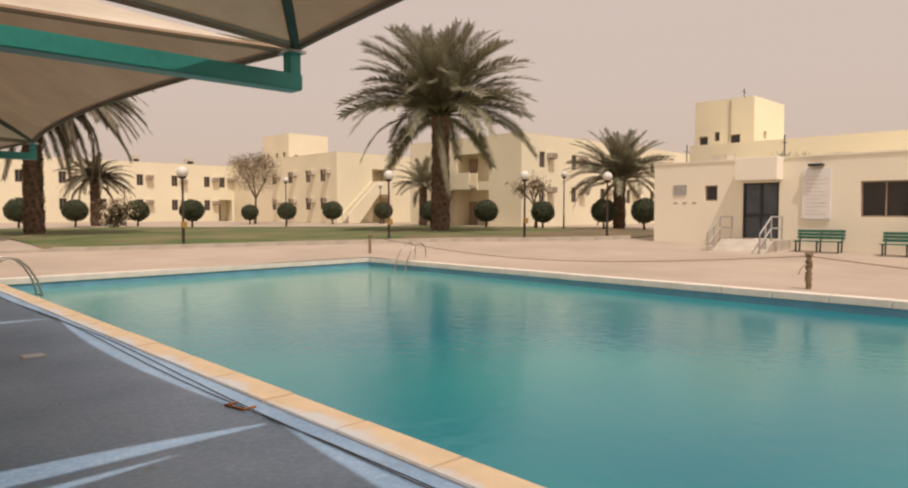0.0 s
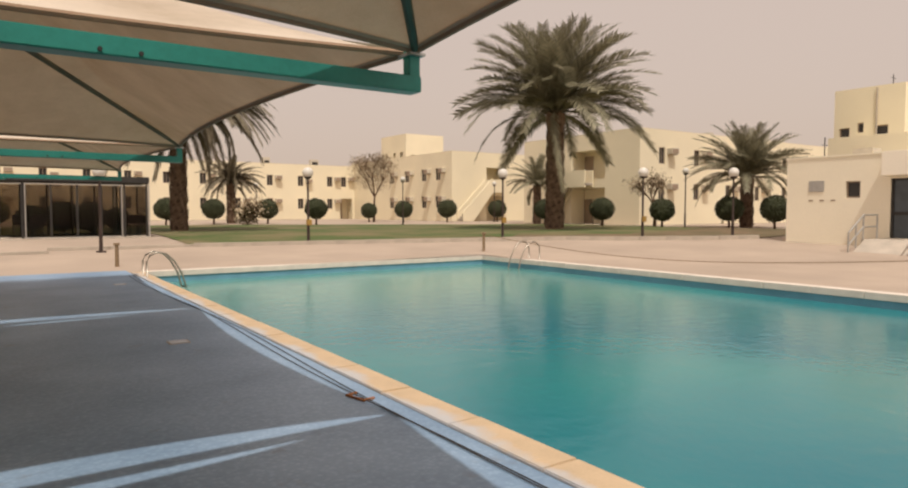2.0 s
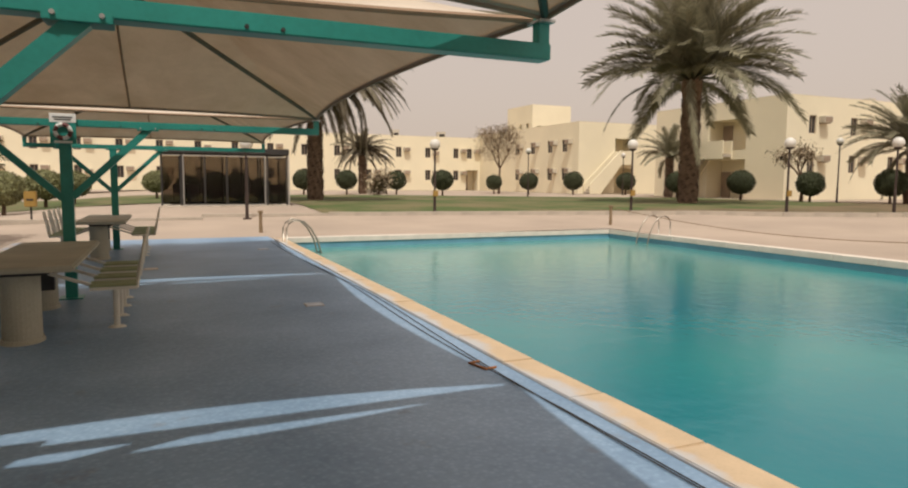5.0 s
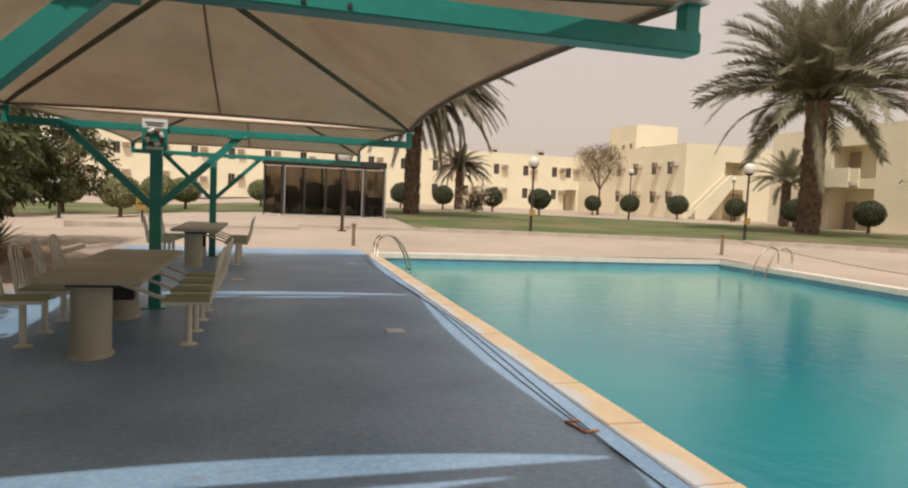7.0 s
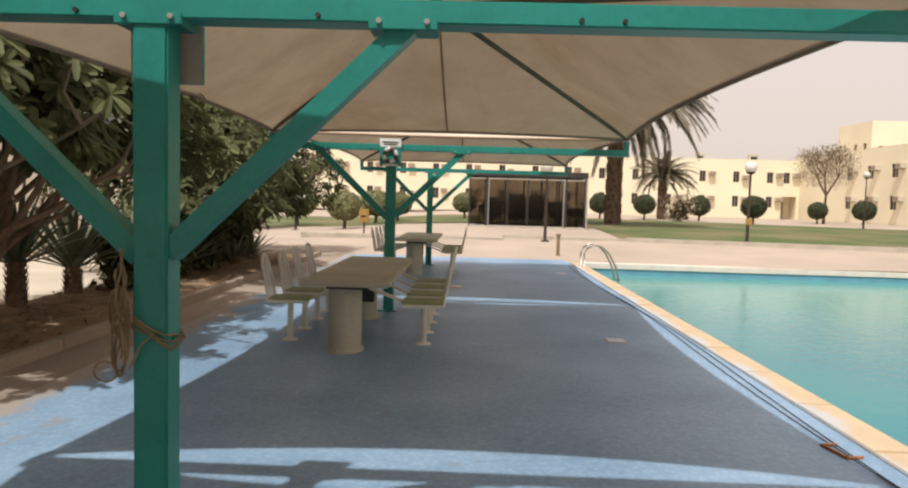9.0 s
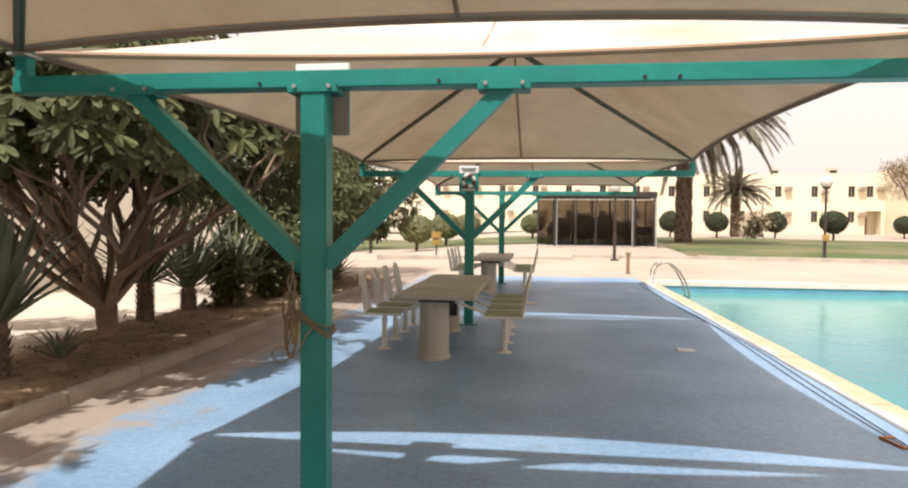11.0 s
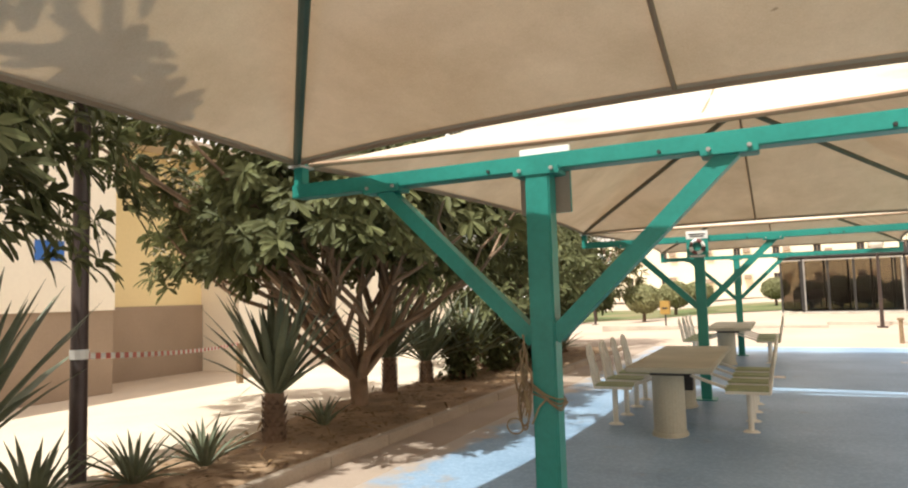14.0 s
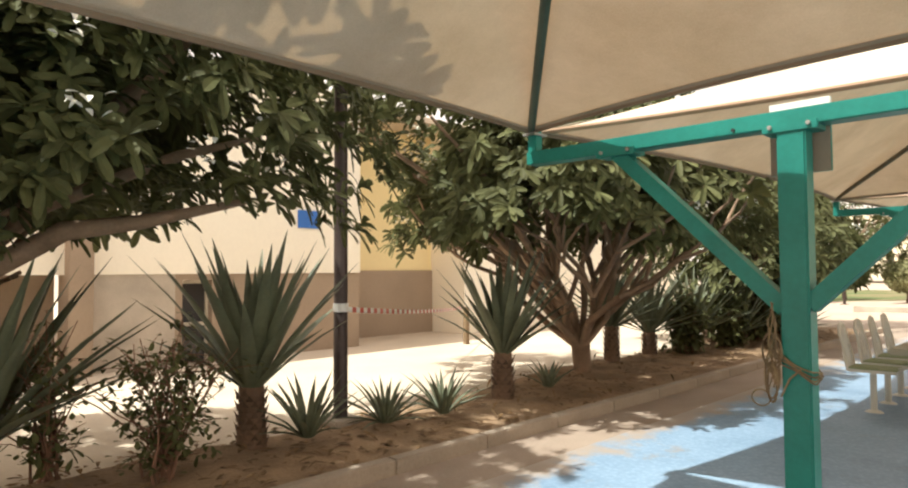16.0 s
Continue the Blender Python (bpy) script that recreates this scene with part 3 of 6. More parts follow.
def facade(bm, origin, along, length, height, holes, depth=0.16):
    """An outer wall face with real openings and their reveals. holes: (a, b, z0, z1) along the wall."""
    o, d = Vector(origin), Vector(along).normalized()
    inward = -d.cross(Vector((0, 0, 1)))
    us = sorted({0.0, length, *[h[0] for h in holes], *[h[1] for h in holes]})
    zs = sorted({0.0, height, *[h[2] for h in holes], *[h[3] for h in holes]})

    def pt(u, z, s=0.0):
        return bm.verts.new(o + d * u + Vector((0, 0, z)) + inward * s)
    for ua, ub in zip(us, us[1:]):
        for za, zb in zip(zs, zs[1:]):
            um, zm = (ua + ub) / 2, (za + zb) / 2
            if not any(h[0] < um < h[1] and h[2] < zm < h[3] for h in holes):
                bm.faces.new((pt(ua, za), pt(ub, za), pt(ub, zb), pt(ua, zb)))
    for a, b, za, zb in holes:
        ring = ((a, za), (b, za), (b, zb), (a, zb))
        for (u1, z1), (u2, z2) in zip(ring, ring[1:] + ring[:1]):
            bm.faces.new((pt(u1, z1), pt(u1, z1, depth), pt(u2, z2, depth), pt(u2, z2)))
    return bm


def window_in(parent, origin, along, hole, depth=0.14, mat=None, ac=None, mullion=True):
    """A window set back in its opening: pane with a frame, and an air conditioner beside it where there is one."""
    d = Vector(along).normalized()
    turn = math.degrees(math.atan2(d.y, d.x))
    a, b, za, zb = hole
    w = part("window", boxed(a, b, depth - 0.01, depth + 0.02, za, zb), mat or M_GLASS, parent)
    w.matrix_basis = pose(*origin, 0, 0, turn)
    fr = bmesh.new()
    for q in ((a, a + 0.05, za, zb), (b - 0.05, b, za, zb), (a + 0.05, b - 0.05, za, za + 0.05), (a + 0.05, b - 0.05, zb - 0.05, zb)):
        box(fr, q[0], q[1], depth - 0.05, depth - 0.012, q[2], q[3])
    if mullion:
        box(fr, (a + b) / 2 - 0.02, (a + b) / 2 + 0.02, depth - 0.05, depth - 0.012, za + 0.05, zb - 0.05)
    part("window_frame", fr, M_DADO, w)
    if ac:
        c = boxed(b + 0.22, b + 0.22 + 0.78, -0.5, 0.05, ac, ac + 0.45, bevel=0.015)
        k = part("air_conditioner", c, M_AC, parent)
        k.matrix_basis = pose(*origin, 0, 0, turn)
        part("grille", boxed(b + 0.27, b + 0.27 + 0.68, -0.515, -0.498, ac + 0.05, ac + 0.39), M_DADO, k)
        part("bracket", boxed(b + 0.30, b + 0.92, -0.42, 0.0, ac - 0.05, ac - 0.003), M_DADO, k)
    return w


# ---- apartment houses beyond the lawn ----
Z0 = 0.47


def storey_holes(positions, sills, w=0.72):
    return [(u - w / 2, u + w / 2, z, z + 1.25) for u in positions for z in sills]


def house(name, label, x0, x1, y0, y1, height, south, west, south_extra=(), west_extra=(), sills=(1.3, 4.1), upper=()):
    t = thing(name, label, "building", (0, 0, 0))
    bm = bmesh.new()
    hs, hw = storey_holes(south, sills) + storey_holes(upper, sills[1:]), storey_holes(west, sills, 1.0)
    so, wo_ = (x0, y0, Z0), (x0, y1, Z0)
    facade(bm, so, (1, 0, 0), x1 - x0, height, hs + list(south_extra))
    facade(bm, wo_, (0, -1, 0), y1 - y0, height, hw + list(west_extra))
    facade(bm, (x1, y0, Z0), (0, 1, 0), y1 - y0, height, [])
    facade(bm, (x1, y1, Z0), (-1, 0, 0), x1 - x0, height, [])
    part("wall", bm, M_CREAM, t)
    bm = bmesh.new()
    box(bm, x0 + 0.2, x1 - 0.2, y0 + 0.2, y1 - 0.2, Z0 + height - 0.6, Z0 + height - 0.4)
    part("roof", bm, M_SAND, t)
    bm = bmesh.new()
    for q in ((x0 - 0.006, x1 + 0.006, y0 - 0.006, y0 + 0.2), (x0 - 0.006, x1 + 0.006, y1 - 0.2, y1 + 0.006), (x0 - 0.006, x0 + 0.2, y0 + 0.2, y1 - 0.2), (x1 - 0.2, x1 + 0.006, y0 + 0.2, y1 - 0.2)):
        box(bm, *q, Z0 + height, Z0 + height + 0.05)
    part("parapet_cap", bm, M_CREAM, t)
    for i, h in enumerate(hs):
        window_in(t, so, (1, 0, 0), h, ac=h[3] - 0.5 if i % 7 != 5 else h[2] + 0.4)
    for i, h in enumerate(hw):
        window_in(t, wo_, (0, -1, 0), h, ac=h[3] - 0.5)
    # dark stair hall or porch behind each extra opening
    for org, al, extra in ((so, (1, 0, 0), south_extra), (wo_, (0, -1, 0), west_extra)):
        for a, b, za, zb in extra:
            d = Vector(al)
            q = bmesh.new()
            box(q, a - 0.1, b + 0.1, 1.6, 1.7, za - 0.1, zb + 0.1)
            box(q, a - 0.1, a - 0.02, 0.17, 1.6, za - 0.1, zb + 0.1)
            box(q, b + 0.02, b + 0.1, 0.17, 1.6, za - 0.1, zb + 0.1)
            box(q, a - 0.1, b + 0.1, 0.17, 1.6, zb + 0.02, zb + 0.1)
            box(q, a - 0.1, b + 0.1, 0.17, 1.6, za - 0.1, za - 0.02)
            p = part("porch", q, M_CREAM, t)
            p.matrix_basis = pose(*org, 0, 0, math.degrees(math.atan2(d.y, d.x)))
            if b - a > 1.0:
                dr = part("door", boxed(a + 0.05, a + 0.95, 1.5, 1.58, max(0.02, za), max(0.02, za) + 2.0), M_DADO, t)
                dr.matrix_basis = pose(*org, 0, 0, math.degrees(math.atan2(d.y, d.x)))
    return t


def outer_stair(t, origin, along, u0, u1, z1, width=1.15):
    """A flight with a solid sloping side wall, climbing from u0 at the ground to u1, with a landing parapet."""
    d = Vector(along)
    turn = math.degrees(math.atan2(d.y, d.x))
    s = 1 if u1 > u0 else -1
    land = u1 + s * 2.3
    for off in (0.0, width - 0.12):
        b = bmesh.new()
        prof = [(u0, 0.0), (u0, 0.95), (u1, z1 + 1.0), (land, z1 + 1.0), (land, z1 - 0.35), (u1 + s * 0.2, z1 - 0.35), (u0 + s * 1.3, 0.0)]
        va = [b.verts.new((u, -0.02 - off, z)) for u, z in prof]
        vb = [b.verts.new((u, -0.14 - off, z)) for u, z in prof]
        b.faces.new(va), b.faces.new(list(reversed(vb)))
        for i in range(len(prof)):
            j = (i + 1) % len(prof)
            b.faces.new((va[i], va[j], vb[j], vb[i]))
        bmesh.ops.recalc_face_normals(b, faces=b.faces)
        part("stair_wall", b, M_CREAM, t).matrix_basis = pose(*origin, 0, 0, turn)
    b = bmesh.new()
    for k in range(14):
        ua, ub = u0 + (u1 - u0) * k / 14, u0 + (u1 - u0) * (k + 1) / 14
        box(b, min(ua, ub), max(ua, ub), -width, -0.145, z1 * (k + 0.2) / 14, z1 * (k + 1) / 14)
    box(b, min(u1, land), max(u1, land), -width, -0.145, z1 - 0.2, z1)
    part("stair_flight", b, M_KERB, t).matrix_basis = pose(*origin, 0, 0, turn)


wing = house("apartment_wing", "long cream two-storey apartment wing with window air conditioners", -34, 37.9, 78, 88, 6.7,
             [3.05 + 3.85 * k for k in range(18)], [], [(69.9, 71.6, 0.0, 2.6)], upper=[70.4])
block_a = house("apartment_block", "cream two-storey apartment block with an outer staircase", 37.9, 49.0, 55.6, 79, 7.1,
                [], [10.9, 14.4, 18.0, 20.8], [(4.4, 6.6, 3.4, 5.6), (4.4, 6.6, 0.0, 2.6)], sills=(1.35, 4.25))
outer_stair(block_a, (37.9, 55.6, Z0), (1, 0, 0), 0.6, 4.2, 3.3)
tb = bmesh.new()
facade(tb, (39.2, 67, 7.2), (1, 0, 0), 5.2, 3.3, [(0.7, 1.2, 0.5, 0.9), (3.2, 3.7, 0.5, 0.9)])
facade(tb, (39.2, 73, 7.2), (0, -1, 0), 6.0, 3.3, [(1.0, 1.6, 0.4, 1.2), (3.0, 3.6, 0.4, 1.2), (4.6, 5.3, 0.4, 1.2)])
facade(tb, (44.4, 67, 7.2), (0, 1, 0), 6.0, 3.3, [])
box(tb, 39.25, 44.35, 67.05, 72.95, 10.35, 10.45)
box(tb, 39.5, 44.2, 67.4, 72.8, 7.2, 10.3)
part("roof_tower", tb, M_CREAM, block_a)
block_b = house("apartment_block", "cream two-storey apartment block with a recessed corner staircase", 39.3, 78, 32.9, 46, 7.2,
                [2.55 + 4.3 * k for k in range(8)], [], [], [(6.0, 9.7, 3.6, 5.9), (6.0, 9.7, 0.0, 2.9)], sills=(1.95, 4.65))
outer_stair(block_b, (39.3, 46, Z0), (0, -1, 0), 2.6, 6.2, 3.3, 1.0)
house("apartment_wing", "low cream service building at the plaza's far side", 26.0, 37.0, 110, 118, 5, [2, 5, 8], [])

# ---- clubhouse by the pool ----
PX = 25.3
club = thing("clubhouse", "cream plastered single-storey pool clubhouse with a dark double door", "building")
ZB = 0.30
holes = [(2.15, 2.65, 1.7, 2.3), (3.62, 4.92, 0.30, 2.35), (7.5, 8.95, 1.1, 2.3), (13.1, 14.6, 1.1, 2.3)]
bm = bmesh.new()
facade(bm, (PX, 14.0, ZB - 0.3), (0, -1, 0), 25.6, 3.5, [(a, b, c + 0.3, d + 0.3) for a, b, c, d in holes])
facade(bm, (PX, -11.6, ZB - 0.3), (1, 0, 0), 12, 3.5, [])
facade(bm, (PX + 12, 14.0, ZB - 0.3), (-1, 0, 0), 12, 3.5, [])
box(bm, PX + 0.2, PX + 12, -11.5, 13.9, 2.95, 3.05)
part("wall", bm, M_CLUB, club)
org = (PX, 14.0, ZB)
for h in (holes[0], holes[2], holes[3]):
    window_in(club, org, (0, -1, 0), h, mat=M_GLASS, mullion=h[1] - h[0] > 1)
dr = part("door", boxed(3.62, 4.92, 0.13, 0.17, 0.30, 2.35), M_DOORGLASS, club, "dark glazed double door")
dr.matrix_basis = pose(*org, 0, 0, -90)
fr = bmesh.new()
for q in ((3.62, 3.69, 0.3, 2.35), (4.235, 4.305, 0.3, 2.35), (4.85, 4.92, 0.3, 2.35), (3.69, 4.235, 1.1, 1.2), (4.305, 4.85, 1.1, 1.2), (3.69, 4.235, 2.28, 2.35), (4.305, 4.85, 2.28, 2.35)):
    box(fr, q[0], q[1], 0.07, 0.128, q[2], q[3])
part("door_frame", fr, M_DARK, dr)
part("entrance_canopy", boxed(3.55, 5.05, -0.6, -0.003, 2.42, 3.25, bevel=0.02), M_WHITE, club).matrix_basis = pose(*org, 0, 0, -90)
part("parapet_cap", boxed(-0.04, 25.6, -0.03, 0.25, 3.2, 3.26), M_CLUB, club).matrix_basis = pose(*org, 0, 0, -90)
part("landing", boxed(3.3, 5.35, -1.3, -0.003, -0.4, 0.28), M_KERB, club).matrix_basis = pose(*org, 0, 0, -90)
b = bmesh.new()
pr = [(-2.4, -0.3), (-1.3, 0.28), (-1.3, -0.3)]
va, vb = [b.verts.new((3.4, y, z)) for y, z in pr], [b.verts.new((5.25, y, z)) for y, z in pr]
b.faces.new(va), b.faces.new(vb[::-1])
for i in range(3):
    b.faces.new((va[i], va[(i + 1) % 3], vb[(i + 1) % 3], vb[i]))
bmesh.ops.recalc_face_normals(b, faces=b.faces)
part("ramp", b, M_KERB, club).matrix_basis = pose(*org, 0, 0, -90)
for u in (3.36, 5.15):
    rail = bmesh.new()
    for hgt in (0.42, 0.82):
        tube(rail, [(u, -2.3, hgt - 0.3), (u, -1.3, hgt + 0.28), (u, -0.3, hgt + 0.28)], 0.03)
    for yy, zz in ((-2.3, -0.3), (-1.8, 0.0), (-1.3, 0.28), (-0.3, 0.28)):
        tube(rail, [(u, yy, zz), (u, yy, zz + 0.82)], 0.03)
    part("handrail", rail, M_GREYMET, club).matrix_basis = pose(*org, 0, 0, -90)
part("notice_board", boxed(5.70, 6.62, -0.06, -0.003, 1.02, 2.78, bevel=0.01), M_SIGNW, club, "pale notice board with faded print").matrix_basis = pose(*org, 0, 0, -90)
b = bmesh.new()
for k in range(11):
    box(b, 5.83, 5.83 + (0.66 if k % 3 else 0.45), -0.066, -0.061, 2.5 - 0.13 * k, 2.53 - 0.13 * k)
part("print_bars", b, M_COPING2, club).matrix_basis = pose(*org, 0, 0, -90)
part("board_lamp", boxed(5.93, 6.38, -0.25, -0.003, 2.86, 2.94), M_DARK, club).matrix_basis = pose(*org, 0, 0, -90)
part("plaque", boxed(0.85, 1.4, -0.03, -0.003, 1.95, 2.35, bevel=0.005), M_GREYMET, club).matrix_basis = pose(*org, 0, 0, -90)
b = bmesh.new()
for u in (0.85, 1.25, 1.65):
    box(b, u, u + 0.16, -0.012, -0.003, 1.6, 1.65)
part("lettering_bars", b, M_DADO, club).matrix_basis = pose(*org, 0, 0, -90)
# upper storey set back and its stair tower
ub = bmesh.new()
facade(ub, (33, 16.3, 3.0), (0, -1, 0), 27.3, 2.0, [])
facade(ub, (33, -11, 3.0), (1, 0, 0), 10, 2.0, [])
facade(ub, (43, 16.3, 3.0), (-1, 0, 0), 10, 2.0, [])
box(ub, 33.1, 42.9, -10.9, 16.2, 4.8, 4.9)
part("upper_storey", ub, M_CREAM, club)
ub = bmesh.new()
wh = [(0.25, 0.75, 0.6, 1.1), (1.1, 1.4, 0.8, 1.3), (1.9, 2.5, 0.6, 1.1)]
facade(ub, (35.4, 17.2, 4.6), (0, -1, 0), 3.2, 3.0, wh)
facade(ub, (35.4, 14.0, 4.6), (1, 0, 0), 4.2, 3.0, [(1.3, 1.7, 0.9, 1.3)])
facade(ub, (39.6, 14.0, 4.6), (0, 1, 0), 3.2, 3.0, [])
box(ub, 35.5, 39.5, 14.1, 17.1, 7.4, 7.5)
box(ub, 35.9, 39.4, 14.3, 17.0, 4.6, 7.3)
part("stair_tower", ub, M_CREAM, club)
for h in wh:
    window_in(club, (35.4, 17.2, 4.6), (0, -1, 0), h, mullion=False)
part("roof_pipe", tube(bmesh.new(), [(35.35, 15.2, 4.6), (35.35, 15.2, 7.5)], 0.04), M_KERB, club)

# ---- cream building beyond the planting bed ----
hall = thing("hall_building", "cream and white plastered hall with a brown dado", "building")
HX = -10.59
bm = bmesh.new()
facade(bm, (HX, -9.8, 1.5), (0, 1, 0), 17.69, 3.5, [])
box(bm, HX - 0.5, HX - 0.002, -9.8, 7.89, 1.46, 1.5)
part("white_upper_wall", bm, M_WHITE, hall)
bm = bmesh.new()
facade(bm, (HX - 0.04, 4.22, 0), (0, 1, 0), 3.67, 1.46, [(0.12, 0.62, 0.0, 1.36)], 0.25)
part("dado", bm, M_DADO, hall)
bm = bmesh.new()
facade(bm, (HX - 0.03, 2.95, 0), (0, 1, 0), 1.27, 1.46, [])
facade(bm, (HX - 0.03, -9.8, 0), (0, 1, 0), 11.5, 1.46, [])
part("pale_dado", bm, M_KERB, hall, "pale beige lower wall")
part("porch_pier", boxed(HX - 0.3, HX + 0.22, 2.62, 2.95, 0.0, 2.3, bevel=0.01), M_DADO, hall)
part("porch_pier", boxed(HX - 0.3, HX + 0.22, 1.37, 1.70, 0.0, 2.3, bevel=0.01), M_DADO, hall)
part("porch_wall", boxed(HX - 0.6, HX - 0.5, 1.70, 2.62, 0.0, 1.46), M_DADO, hall)
bm = bmesh.new()
facade(bm, (HX, 7.89, 1.5), (-1, 0, 0), 1.31, 3.5, [])
facade(bm, (HX - 1.31, 7.89, 1.5), (0, 1, 0), 3.18, 3.5, [])
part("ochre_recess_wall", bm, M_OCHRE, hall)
bm = bmesh.new()
facade(bm, (HX - 0.04, 7.89, 0), (-1, 0, 0), 1.23, 1.5, [])
facade(bm, (HX - 1.27, 7.89, 0), (0, 1, 0), 3.18, 1.5, [])
part("recess_dado", bm, M_DADO, hall)
bm = bmesh.new()
facade(bm, (HX - 1.31, 11.07, 0), (1, 0, 0), 1.14, 5.0, [])
facade(bm, (HX - 0.17, 11.07, 0), (0, 1, 0), 11.4, 5.0, [(2.4, 3.4, 1.0, 2.25)])
facade(bm, (HX - 0.17, 22.47, 0), (-1, 0, 0), 10, 5.0, [])
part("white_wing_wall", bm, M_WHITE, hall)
part("roof", boxed(-21, HX - 0.1, -9.8, 22.4, 4.8, 4.92), M_SAND, hall)
part("window", boxed(HX - 0.37, HX - 0.32, 13.45, 14.5, 1.0, 2.25), M_GLASS, hall)
d = part("door", boxed(HX - 0.29, HX - 0.24, 4.34, 4.84, 0.0, 1.36), M_GLASS, hall)
fr = bmesh.new()
for q in ((4.34, 4.38, 0.0, 1.36), (4.80, 4.84, 0.0, 1.36), (4.38, 4.80, 1.30, 1.36), (4.38, 4.80, 0.6, 0.66)):
    box(fr, HX - 0.24, HX - 0.19, *q)
part("door_frame", fr, M_AC, d)
part("board", boxed(HX + 0.003, HX + 0.025, 6.45, 6.93, 2.30, 2.63), M_BLUE, hall, "plain blue wall board")

# ---- plants ----


def raw(name, verts, faces, mat, parent=None, label="", smooth=False):
    me = bpy.data.meshes.new(name)
    me.from_pydata(verts, [], faces)
    me.materials.append(mat)
    if smooth:
        for f in me.polygons:
            f.use_smooth = True
    ob = new(name, me)
    if parent is not None:
        ob.parent = parent
    if label:
        ob["label"] = label
    return ob


def add_leaf(verts, faces, base, way, up, length, width, droop=0.25, fold=0.25):
    """One leaf: a folded lance of six faces, bending down towards its tip."""
    way = way.normalized()
    side = way.cross(up)
    if side.length < 1e-3:
        side = way.orthogonal()
    side.normalize()
    nrm = side.cross(way)
    n0 = len(verts)
    for s, w in ((0.0, 0.15), (0.4, 0.75), (0.75, 1.0), (0.94, 0.62), (1.0, 0.0)):
        c = base + way * (length * s) - Vector((0, 0, 1)) * (droop * length * s * s)
        if w == 0.0:
            verts.append(c)
        else:
            verts.append(c - side * (width * w / 2) + nrm * (fold * width * w / 2))
            verts.append(c)
            verts.append(c + side * (width * w / 2) + nrm * (fold * width * w / 2))
    for k in (0, 3, 6):
        a = n0 + k
        faces.append((a, a + 1, a + 4, a + 3))
        faces.append((a + 1, a + 2, a + 5, a + 4))
    faces.append((n0 + 9, n0 + 10, n0 + 12))
    faces.append((n0 + 10, n0 + 11, n0 + 12))


def rosette(verts, faces, at, axis, count, length, width, r):
    axis = axis.normalized()
    a0 = axis.orthogonal().normalized()
    b0 = axis.cross(a0)
    for k in range(count):
        a = k * 2.4 + r.random()
        lift = r.uniform(-0.25, 0.9)
        way = (math.cos(a) * a0 + math.sin(a) * b0 + axis * lift)
        add_leaf(verts, faces, at + axis * r.uniform(-0.06, 0.03), way, axis, length * r.uniform(0.65, 1.15), width * r.uniform(0.8, 1.15), r.uniform(0.1, 0.5))


